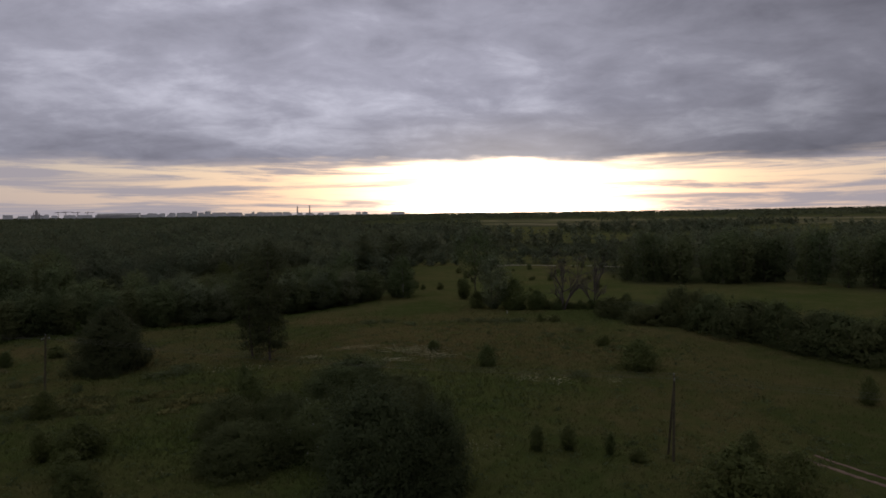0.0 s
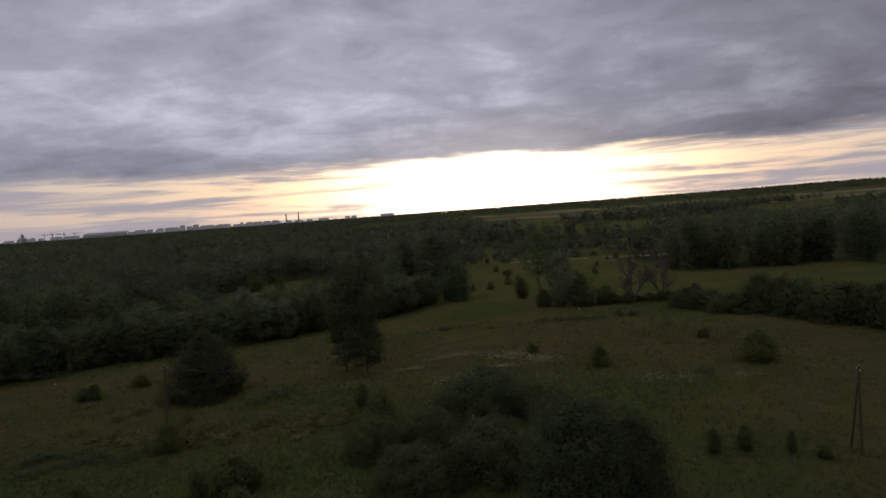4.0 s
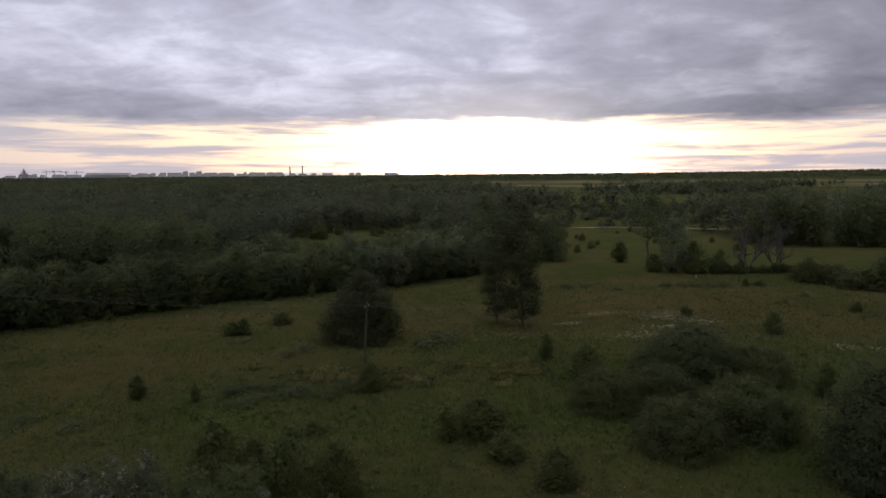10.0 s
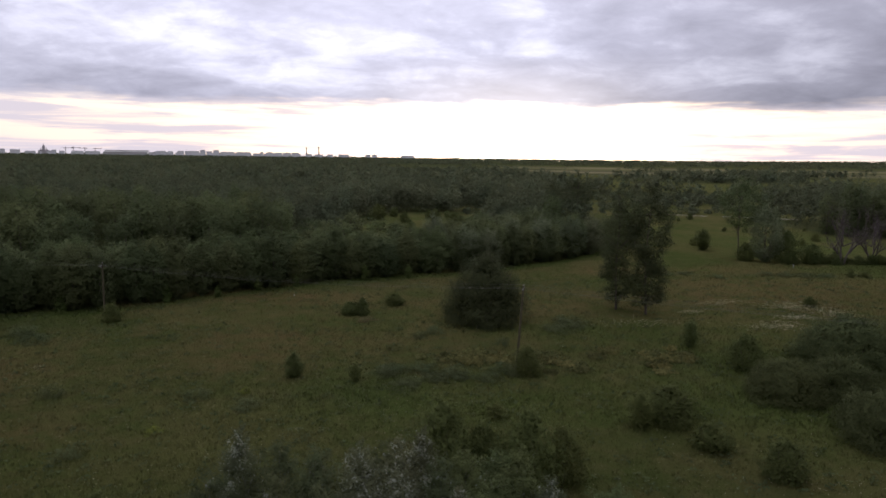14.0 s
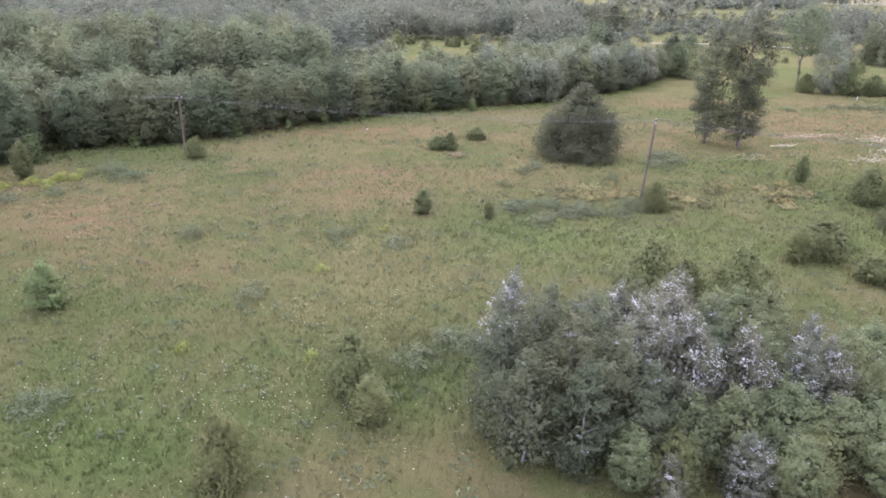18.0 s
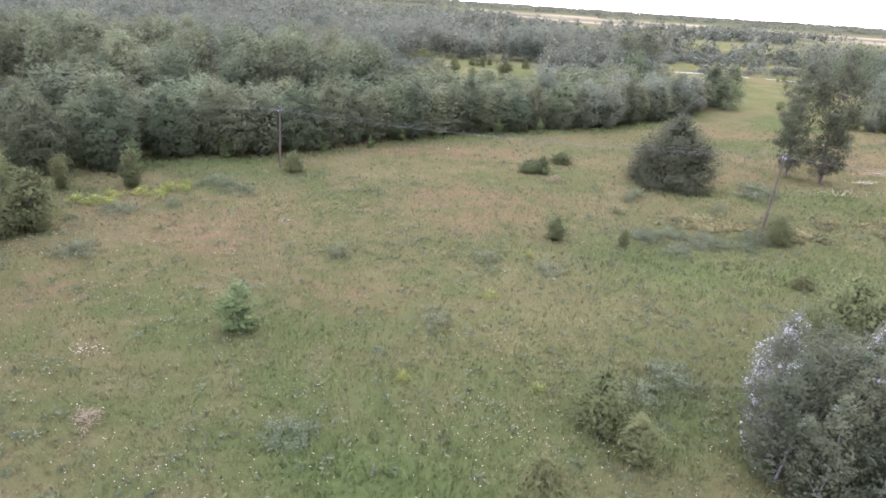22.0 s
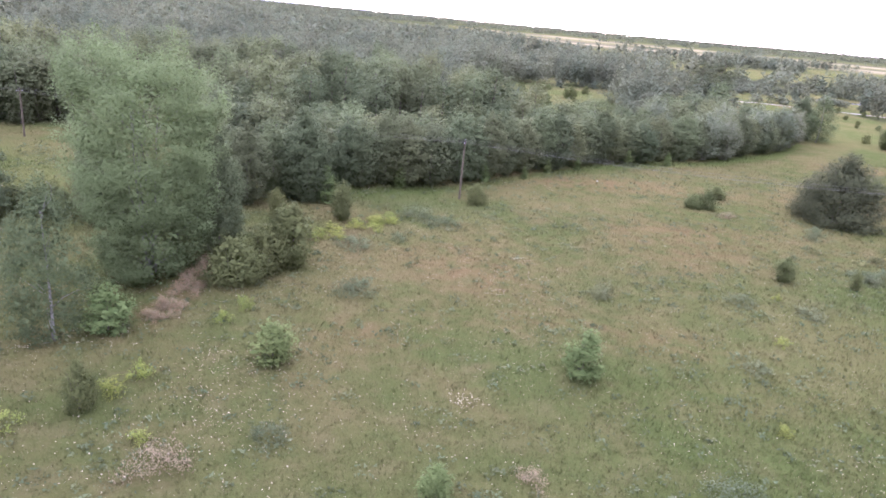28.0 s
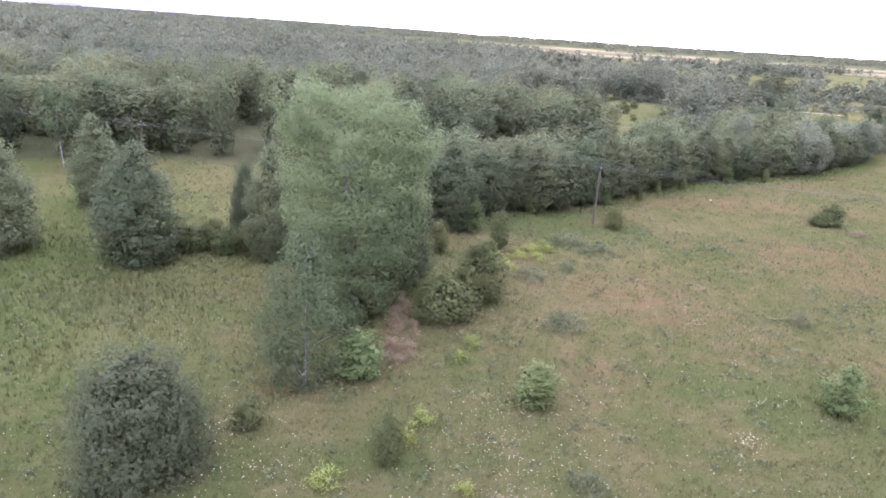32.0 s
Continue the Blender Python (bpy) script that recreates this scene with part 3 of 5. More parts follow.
# kind: nominal height and width, then how to grow it
KINDS = {
    "alder_tree": (10, 7, 5, dict(bare=0.02, shape="oval", clumps=90, clump=0.34, n=10500, leaf=0.21, leaves=M_ALDER, bark=M_BARK, gaps=0.72, shoots=16, girth=0.012, mass=0.62, flat=0.34, rise=-0.15, split=True)),
    "wood_tree": (13, 7, 5, dict(bare=0.04, shape="top", clumps=56, clump=0.38, n=2700, leaf=0.36, leaves=M_ALDER, bark=M_BARK, gaps=0.6, shoots=6, limbs=5, mass=0.75, flat=0.8, rise=0.2)),
    "dense_tree": (14, 9.6, 3, dict(bare=0.01, shape="egg", clumps=150, clump=0.27, n=21000, leaf=0.24, leaves=M_ALDER, bark=M_BARK, gaps=0.7, shoots=26, girth=0.012, mass=0.62, flat=0.5, rise=0.1, split=True)),
    "tall_tree": (20, 9.5, 2, dict(bare=0.09, shape="tall", clumps=90, clump=0.32, n=19000, leaf=0.25, leaves=M_OAK, bark=M_BARK, girth=0.012, gaps=0.62, shoots=24, limbs=24, split=True, mass=0.2, flat=0.42, rise=0.1)),
    "poplar_tree": (21.5, 14, 1, dict(bare=0.02, shape="top", clumps=190, clump=0.23, n=100000, leaf=0.18, leaves=M_POPLAR, bark=M_PALE, trunks=6, girth=0.008, spread=0.12, gaps=0.74, shoots=90, limbs=30, split=True, mass=0.28, flat=0.62, rise=0.35)),
    "birch_tree": (13, 7, 3, dict(bare=0.03, shape="egg", clumps=110, clump=0.22, n=16000, leaf=0.17, leaves=M_BIRCH, bark=M_BIRCHBARK, girth=0.009, droop=0.8, gaps=0.45, slim=0.45, shoots=50, split=True, mass=0.3, flat=0.9, rise=-0.5)),
    "aspen_tree": (18, 12, 1, dict(bare=0.40, shape="oval", clumps=70, clump=0.26, n=7000, leaf=0.26, leaves=M_BIRCH, bark=M_BARK, girth=0.009, gaps=0.4, shoots=20, limbs=20, mass=0.3, flat=0.7, rise=0.4, split=True)),
    "slim_birch_tree": (13, 6, 1, dict(bare=0.34, shape="oval", clumps=60, clump=0.28, n=4200, leaf=0.26, leaves=M_BIRCH, bark=M_BIRCHBARK, girth=0.008, gaps=0.45, shoots=16, limbs=14, mass=0.3, flat=0.8, rise=-0.3, split=True)),
    "silver_poplar": (9.2, 4.0, 3, dict(bare=0.04, shape="spire", clumps=80, clump=0.30, n=14000, leaf=0.125, leaves=M_SILVER, bark=M_PALE, girth=0.008, gaps=0.4, shoots=60, split=True, mass=0.3, flat=0.8, rise=0.9)),
    "grey_poplar": (8.8, 4.1, 4, dict(bare=0.04, shape="spire", clumps=70, clump=0.30, n=9800, leaf=0.125, leaves=M_GREYPOPLAR, bark=M_PALE, girth=0.010, gaps=0.4, shoots=60, split=True, mass=0.3, flat=0.8, rise=0.9)),
    "green_poplar": (7.0, 4.8, 3, dict(bare=0.04, shape="oval", clumps=90, clump=0.25, n=12500, leaf=0.125, leaves=M_PALEGREEN, bark=M_PALE, girth=0.008, gaps=0.45, shoots=40, split=True, mass=0.45, flat=0.7, rise=0.5)),
    "grey_willow": (10, 7, 2, dict(bare=0.02, shape="oval", clumps=90, clump=0.27, n=8500, leaf=0.21, leaves=M_GREYWILLOW, bark=M_BARK, trunks=3, spread=0.12, gaps=0.65, shoots=26, mass=0.6, flat=0.8, rise=0.2, split=True)),
    "willow_bush": (5, 9, 4, dict(bare=0.0, shape="dome", clumps=130, clump=0.20, n=23000, leaf=0.14, leaves=M_WILLOW, bark=M_BARK, trunks=7, girth=0.010, spread=0.16, gaps=0.75, shoots=30, mass=0.62, split=True, flat=0.75, rise=0.2)),
    "pale_willow_bush": (5, 9, 1, dict(bare=0.0, shape="dome", clumps=130, clump=0.20, n=23000, leaf=0.14, leaves=M_PALEGREEN, bark=M_BARK, trunks=7, girth=0.010, spread=0.16, gaps=0.75, shoots=40, mass=0.62, split=True, flat=0.75, rise=0.3)),
    "round_bush": (10.4, 12.4, 1, dict(bare=0.0, shape="tent", clumps=230, clump=0.20, n=42000, leaf=0.20, leaves=M_OAK, bark=M_BARK, trunks=7, girth=0.008, spread=0.14, gaps=0.6, shoots=110, mass=0.5, split=True, flat=0.8, rise=0.7)),
    "hedge_bush": (6, 9, 3, dict(bare=0.0, shape="dome", clumps=80, clump=0.24, n=5600, leaf=0.27, leaves=M_WILLOW, bark=M_BARK, trunks=5, girth=0.010, spread=0.16, gaps=0.7, shoots=22, limbs=4, mass=0.62, flat=0.75, rise=0.2)),
    "bush": (4, 4.5, 6, dict(bare=0.0, shape="egg", clumps=54, clump=0.36, n=5400, leaf=0.14, leaves=M_BUSH, bark=M_BARK, trunks=5, girth=0.008, spread=0.14, gaps=0.45, shoots=34, limbs=6, mass=0.65, flat=0.85, rise=0.3)),
    "small_bush": (2.2, 2.4, 4, dict(bare=0.0, shape="egg", clumps=30, clump=0.34, n=800, leaf=0.18, leaves=M_BUSH, bark=M_BARK, trunks=3, girth=0.008, spread=0.14, gaps=0.4, shoots=14, limbs=3, mass=0.5, flat=0.75, rise=0.4)),
    "young_tree": (5, 2.9, 5, dict(bare=0.0, shape="oval", clumps=46, clump=0.44, n=5200, leaf=0.14, leaves=M_BUSH, bark=M_BARK, girth=0.009, gaps=0.45, shoots=18, limbs=6, mass=0.6, flat=0.9, rise=0.3)),
    "sapling": (4.5, 2.8, 3, dict(bare=0.02, shape="spire", clumps=36, clump=0.48, n=3000, leaf=0.17, leaves=M_SAP, bark=M_BARK, girth=0.009, gaps=0.6, shoots=6, limbs=6, mass=0.25, flat=0.34, rise=0.35)),
    "dark_shrub": (8.4, 8.0, 2, dict(bare=0.0, shape="dome", clumps=130, clump=0.25, n=32000, leaf=0.16, leaves=M_DARK, bark=M_BARK, trunks=4, girth=0.008, spread=0.12, gaps=0.65, slim=0.5, shoots=70, mass=0.6, split=True, flat=0.8, rise=0.6)),
    "weed_clump": (1.5, 3.6, 4, dict(bare=0.0, shape="dome", clumps=34, clump=0.24, n=1580, leaf=0.13, leaves=M_HERB, bark=M_HERB, trunks=4, girth=0.006, spread=0.2, gaps=0.2, shoots=20, limbs=3, flat=0.85)),
    "herb_bed": (0.8, 3.2, 4, dict(bare=0.0, shape="dome", clumps=26, clump=0.28, n=520, leaf=0.34, leaves=M_HERBBED, bark=M_HERB, trunks=4, girth=0.006, spread=0.2, gaps=0.2, shoots=10, limbs=3, slim=0.8, flat=0.85)),
    "yellow_weed": (1.2, 2.0, 3, dict(bare=0.1, shape="dome", clumps=18, clump=0.32, n=740, leaf=0.10, leaves=M_YELLOW, bark=M_HERB, trunks=4, girth=0.006, spread=0.2, gaps=0.2, shoots=8, limbs=3, flat=0.85)),
    "faded_weed": (1.6, 3.4, 2, dict(bare=0.1, shape="dome", clumps=20, clump=0.32, n=1220, leaf=0.12, leaves=M_PURPLE, bark=M_HERB, trunks=4, girth=0.006, spread=0.2, gaps=0.2, shoots=10, limbs=3, flat=0.85)),
}
LABELS = {
    "alder_tree": ("dense dark green alder in a row beside the meadow", "tree"),
    "tall_tree": ("tall dark broadleaf tree with a ragged crown in the meadow", "tree"),
    "poplar_tree": ("huge light green poplar with several pale trunks beside the meadow", "tree"),
    "birch_tree": ("birch with a white trunk and drooping grey-green twigs", "tree"),
    "aspen_tree": ("tall thin-crowned tree with a long bare trunk", "tree"),
    "slim_birch_tree": ("slim birch with a bare white trunk at the wood's edge", "tree"),
    "silver_poplar": ("slender young poplar with silvery white leaf undersides in a thicket", "tree"),
    "wood_tree": ("dense green tree of the wood behind the meadow", "tree"),
    "dense_tree": ("dense dark broadleaf tree leafy down to the ground", "tree"),
    "grey_poplar": ("slender young grey-green poplar in a thicket", "tree"),
    "small_bush": ("small rounded bush on the wet meadow", "bush"),
    "green_poplar": ("light green young poplar in a thicket", "tree"),
    "hedge_bush": ("dark green willow bush in a long hedge", "bush"),
    "herb_bed": ("low bed of broad-leaved yellowish herbs in the grass", "weeds"),
    "grey_willow": ("pale grey-green willow among darker trees at the wood's edge", "tree"),
    "willow_bush": ("broad dense dark green willow bush in the meadow", "bush"),
    "pale_willow_bush": ("light green willow bush with silvery leaves", "bush"),
    "round_bush": ("large rounded dark bush with upright twigs in the meadow", "bush"),
    "bush": ("rounded green leafy bush standing in rough grass", "bush"),
    "young_tree": ("young pointed green tree growing in rough grass", "tree"),
    "sapling": ("bright green sapling with loose leaves in open grass", "sapling"),
    "dark_shrub": ("large dark blue-green shrub with feathery drooping twigs", "shrub"),
    "weed_clump": ("low grey-green clump of tall weeds in the grass", "weeds"),
    "yellow_weed": ("clump of yellow-green flowering weeds in the grass", "weeds"),
    "faded_weed": ("clump of faded brownish-pink flowering weeds in the grass", "weeds"),
    "dead_tree": ("bare dead tree with forked grey-brown branches", "tree"),
}
GROWN = {}
pick = random.Random(7)


def plant(kind, x, y, h, w=None, label="", group="", turn=None):
    """One tree, bush or clump of weeds with its foot on the ground."""
    if kind == "dead_tree":
        h0, w0, variants = 13, 9, 2
    else:
        h0, w0, variants, how = KINDS[kind]
    k = pick.randrange(variants)
    if kind == "bush" and h < 3.3:
        k, how = k + 10, dict(how, n=2400, leaf=0.23)
    if (kind, k) not in GROWN:
        seed = 11 + 17 * k + len(GROWN)
        GROWN[kind, k] = dead_meshes(seed, h0, w0) if kind == "dead_tree" else plant_meshes(seed, h0, w0, **how)
    w = w or w0 * h / h0
    root = new(kind)
    root.empty_display_size = 0.3
    root.matrix_world = Matrix.LocRotScale((x, y, float(land(x, y)) - 0.03), Euler((0, 0, pick.uniform(0, 6.28) if turn is None else turn)), (w / w0, w / w0, h / h0))
    woody, crown = GROWN[kind, k]
    weed = kind.endswith(("weed", "clump", "bed"))
    trunk = None
    for name, me in woody:
        wood = part("stem" if weed else name, me, trunk if name == "branch" and trunk else root)
        trunk = trunk or wood
    if crown:
        leafy = part("blossom" if kind in ("yellow_weed", "faded_weed") else "crown" if kind.endswith(("tree", "poplar", "willow")) else "foliage", crown, root)
        if weed:
            tagged(leafy, kind="stuff")
    words, sort = LABELS[kind]
    return tagged(root, label or words, sort, group)


def wooded(x, y):
    """Where trees stand close together: the wood behind the row, the one across the wet meadow, belts farther off."""
    x, y = np.asarray(x, float), np.asarray(y, float)
    edge = np.interp(x, [-420, -260, -215, -190, -160, -139, -120, -105, -88, -60, -34, -19, 0], [60, 95, 130, 142, 135, 118, 121, 134, 147, 159, 176, 192, 330])
    a = smooth((y - edge) / 6) * smooth((-12 - x + 0.18 * np.clip(y - 330, 0, 200)) / 8)
    a = a * (1 - np.clip(1.9 * blob(x, y, -74, 260, 21, 45) + 1.5 * blob(x, y, -48, 292, 22, 18) + 1.5 * blob(x, y, -108, 212, 7, 10) + 1.4 * blob(x, y, -40, 345, 22, 12) + 1.4 * blob(x, y, -125, 345, 26, 10), 0, 1))
    b = smooth((x - 58) / 8) * smooth((y - 212 - 0.1 * np.abs(x - 90)) / 8) * smooth((300 - y) / 30)
    b = np.maximum(b, smooth((x - 118) / 10) * smooth((y - 185) / 8) * smooth((420 - y) / 40))
    wave = np.sin(x * 0.011 + 1.3 * np.sin(y * 0.006)) * np.sin(y * 0.017 + 0.8 * np.sin(x * 0.009))
    c = smooth((y - 400) / 60) * smooth((wave + 0.30 - 0.35 * smooth((x + 60) / 200)) / 0.25)
    return np.maximum(np.maximum(a, b), c)


# ---- the ground: one sheet to the horizon ----
def spaced(lo, hi, step, reach):
    mids = np.arange(lo, hi + step, step)
    out = []
    d = step
    while sum(out) < reach:
        d *= 1.13
        out.append(d)
    outs = np.cumsum(out)
    return np.concatenate([lo - outs[::-1], mids, mids[-1] + outs])


def make_ground():
    xs, ys = spaced(-205, 75, 1.6, 4600), spaced(15, 215, 1.6, 4600)
    X, Y = np.meshgrid(xs, ys)
    Z = land(X, Y)
    v = np.stack([X.ravel(), Y.ravel(), Z.ravel()], 1)
    nx, ny = len(xs), len(ys)
    i, j = np.meshgrid(np.arange(ny - 1), np.arange(nx - 1), indexing="ij")
    a = (i * nx + j).ravel()
    me = mesh_of("ground", v, np.stack([a, a + 1, a + nx + 1, a + nx], 1), M_GROUND, True)
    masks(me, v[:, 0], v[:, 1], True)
    tagged(new("ground", me), "rough summer meadow of green and straw-coloured grass", "ground", kind="structure")


make_ground()


def ribbon(name, points, width, mat, lift, label, category):
    """A strip that lies on the land along a smooth line of points."""
    p = np.asarray(points, float)
    t = np.linspace(0, 1, len(p))
    s = np.linspace(0, 1, 60)
    line = np.stack([np.interp(s, t, p[:, 0]), np.interp(s, t, p[:, 1])], 1)
    for _ in range(6):
        line[1:-1] = (line[:-2] + line[1:-1] * 2 + line[2:]) / 4
    d = unit(np.gradient(line, axis=0))
    side = np.stack([-d[:, 1], d[:, 0]], 1)
    rng = np.random.default_rng(5)
    rows = []
    for k in np.linspace(-1, 1, 5):
        q = line + side * (width / 2 * k * (1 + 0.25 * rng.normal(size=(60, 1)) * abs(k)))
        rows.append(np.stack([q[:, 0], q[:, 1], land(q[:, 0], q[:, 1]) + (lift if abs(k) < 1 else lift * 0.2)], 1))
    v = np.stack(rows, 1).reshape(-1, 3)
    i, j = np.meshgrid(np.arange(59), np.arange(4), indexing="ij")
    a = (i * 5 + j).ravel()
    tagged(new(name, mesh_of(name, v, np.stack([a, a + 5, a + 6, a + 1], 1), mat, True)), label, category, kind="structure")


ribbon("dirt_track", [(37.2, 71.8), (38.5, 69), (40.6, 65.8), (43, 62.5), (50, 53), (60, 40)], 0.6, M_SAND, 0.05, "bare sandy wheel rut worn into the grass", "track")
ribbon("dirt_track", [(39.5, 71.0), (40.5, 69.2), (42.2, 66.6), (44.6, 63.3), (51.5, 54), (61.5, 41)], 0.5, M_SAND, 0.05, "bare sandy wheel rut worn into the grass", "track")
ribbon("sandy_bank", [(16, 303.4), (34, 302.4), (50, 299.5)], 2.6, M_BANK, 0.06, "narrow strip of bare sand beyond the meadow", "sand")
ribbon("sandy_bank", [(56, 297.5), (69, 291.6), (82, 285.6)], 2.2, M_BANK, 0.06, "narrow strip of bare sand beyond the meadow", "sand")
ribbon("water", [(90, 352), (104, 350), (118, 346), (132, 345)], 7.0, M_WATER, 0.08, "small pool in the marshy ground shining with the sky", "water")
ribbon("water", [(-128, 462), (-118, 464), (-106, 463)], 7.0, M_WATER, 0.08, "small pond between the far trees shining with the sky", "water")

# ---- trees and bushes that stand by themselves ----
plant("tall_tree", -34.6, 120.4, 20.0, 7.4, group="pair of tall trees", turn=0.4)
plant("tall_tree", -30.6, 116.9, 20.6, 7.8, group="pair of tall trees", turn=2.1)
plant("round_bush", -57.1, 114.0, 10.9, 12.8)
plant("bush", -53.5, 88.6, 3.9, 3.8, "small dark green bush at the foot of a wooden pole")
plant("dead_tree", 29.4, 164.5, 13.5, 9.0)
plant("dead_tree", 36.9, 166.5, 12.6, 8.0)
plant("birch_tree", -11.7, 191.2, 12.1, 8.6, "slim birch at the end of the tree row")
plant("aspen_tree", 8.2, 171.8, 20.0, 12.0)
plant("grey_willow", 12.4, 167.0, 14.0, 8.6, "tall light green tree with a full crown beside bare trees")
plant("bush", 17.4, 167.0, 8.2, 8.0)
plant("bush", 8.2, 168.5, 4.6, 5.0)
plant("bush", 23.0, 166.0, 5.2, 6.0, "brownish half-dead bush among bare trees")
plant("young_tree", 5.6, 187.8, 5.9, 4.6)
plant("young_tree", -0.2, 82.1, 4.5, 3.0)
plant("bush", 30.4, 104.5, 5.3, 6.4)
plant("bush", 6.9, 108.0, 3.6, 3.4)
plant("bush", 29.6, 122.9, 1.9, 1.8)
plant("bush", 55.4, 86.9, 4.0, 2.8)
plant("young_tree", 10.0, 73.1, 3.2, 2.0)
plant("young_tree", 13.6, 73.5, 3.0, 2.2)
plant("young_tree", 17.9, 72.1, 2.6, 1.4)
plant("bush", 20.5, 70.6, 1.6, 2.0)
plant("bush", 25.5, 58.5, 6.6, 8.0, "wide dark bush near the sandy wheel ruts")
plant("bush", 31.5, 59.5, 5.6, 6.0, "wide dark bush near the sandy wheel ruts")
plant("young_tree", 28.5, 62.0, 6.4, 3.4)
for k in range(15):
    plant("bush", 17.5 + 2.0 * k + pick.uniform(-0.8, 0.8), 165.5 + pick.uniform(-1.2, 1.6), pick.uniform(1.6, 3.8), pick.uniform(2.6, 4.4), "low brownish brushwood between bare dead trees", "brushwood at the bare trees")
# the heap of willow bushes
heap = "heap of willow bushes"
plant("willow_bush", -12.8, 91.5, 6.2, 13.5, group=heap)
plant("willow_bush", -5.5, 88.0, 4.4, 9.0, group=heap)
plant("willow_bush", -26.0, 80.5, 4.7, 8.6, group=heap)
plant("willow_bush", -19.5, 81.0, 4.9, 8.8, group=heap)
plant("willow_bush", -21.5, 70.0, 5.0, 10.0, group=heap)
plant("pale_willow_bush", -13.5, 73.0, 6.2, 10.5, group=heap)
plant("bush", -26.4, 89.8, 4.9, 5.2, group=heap)
plant("dark_shrub", -6.8, 61.5, 11.4, 11.0, "large dark round tree beside the heap of willow bushes")
plant("dark_shrub", -1.5, 63.5, 9.0, 8.0, "dark round tree beside the heap of willow bushes")
# small bushes over the meadow
plant("young_tree", -29.9, 98.9, 3.9, 2.3, "slim young green tree behind the herb bed")
plant("bush", -2.1, 120.2, 2.0, 2.6, "small leafy bush beside white flowers")
plant("small_bush", 28.7, 122.3, 1.6, 2.0, "small rounded bush in open grass")
plant("small_bush", 21.2, 147.6, 1.9, 1.8, "small rounded bush in open grass")
plant("small_bush", 24.3, 148.1, 1.3, 3.2, "low wide bush in open grass")
plant("weed_clump", 27.4, 136.8, 1.0, 3.0)
plant("weed_clump", -55.4, 88.4, 1.7, 2.6)
plant("weed_clump", -56.6, 89.4, 1.5, 2.8)
plant("weed_clump", -67.2, 104.1, 1.2, 2.4)
plant("weed_clump", 20.3, 100.7, 1.2, 3.4)
plant("young_tree", -74.0, 84.9, 2.4, 1.5)
plant("weed_clump", -44.2, 111.5, 1.1, 7.0)
plant("bush", -58.3, 74.7, 1.8, 2.4, "low bush in tall grass")
plant("young_tree", -44.4, 72.4, 3.9, 2.8)
plant("bush", -40.9, 74.3, 4.1, 6.2)
plant("bush", -39.0, 68.3, 2.8, 4.2)
plant("bush", -35.1, 62.5, 3.7, 4.6)
plant("bush", -63.8, 60.2, 8.0, 6.6)
plant("bush", -57.2, 58.4, 8.2, 5.8, "grey-green leafy bush behind the silvery thicket")
plant("bush", -54.0, 61.5, 5.2, 4.6)
plant("bush", -60.6, 60.6, 6.0, 4.6)
plant("young_tree", -81.6, 86.8, 3.1, 2.7)
plant("bush", -79.0, 117.5, 2.3, 3.6, "low half-bare grey bush in open grass")
plant("bush", -77.0, 117.0, 3.0, 2.8)
plant("bush", -72.2, 124.1, 2.3, 4.0)
plant("bush", -115.0, 110.6, 3.3, 3.4, "small bright green bush beside a wooden pole")
plant("sapling", -112.5, 62.5, 4.4, 3.4)
plant("sapling", -136.5, 63.1, 3.4, 3.4, "pale green sapling with spreading leaves in open grass")
plant("weed_clump", -106.0, 78.8, 1.7, 2.6)
plant("bush", -86.7, 50.7, 5.0, 4.2)
plant("young_tree", -85.3, 47.3, 3.4, 2.8)
plant("bush", -92.8, 41.4, 5.4, 3.6)
plant("sapling", -125.0, 48.2, 2.6, 2.3)
plant("bush", -147.4, 56.2, 3.9, 2.4)
plant("bush", -157.0, 59.8, 1.9, 2.6)
plant("weed_clump", -130.7, 76.4, 1.8, 4.2, "low grey-brown thicket of dry weeds")
plant("weed_clump", -123.7, 103.2, 1.6, 4.8)
plant("weed_clump", -131.5, 89.5, 1.3, 4.2)
plant("weed_clump", -126.5, 92.5, 1.2, 2.0)
plant("weed_clump", -120.3, 99.8, 1.2, 4.5)
plant("weed_clump", -90.5, 79.5, 1.1, 3.4)
plant("weed_clump", -84.5, 77.0, 0.9, 4.0)
plant("weed_clump", -66.5, 89.5, 1.1, 4.0)
plant("weed_clump", -62.5, 87.5, 1.1, 5.0)
plant("weed_clump", -58.5, 86.5, 1.0, 4.0)
plant("weed_clump", -46.5, 108.0, 1.0, 6.0)
plant("weed_clump", -55.5, 100.0, 1.4, 2.2)
plant("weed_clump", -65.0, 107.0, 1.2, 3.0)
plant("weed_clump", -96.8, 64.8, 1.1, 2.8)
plant("weed_clump", -79.5, 57.0, 1.2, 4.5)
plant("weed_clump", -82.5, 54.5, 1.2, 4.0)
plant("weed_clump", -106.5, 49.0, 1.1, 4.0)
plant("weed_clump", -135.0, 53.5, 1.2, 2.5)
plant("faded_weed", -141.1, 50.4, 1.9, 3.8)
plant("faded_weed", -119.0, 50.0, 1.0, 2.4)
plant("faded_weed", -75.5, 112.5, 1.0, 3.0)
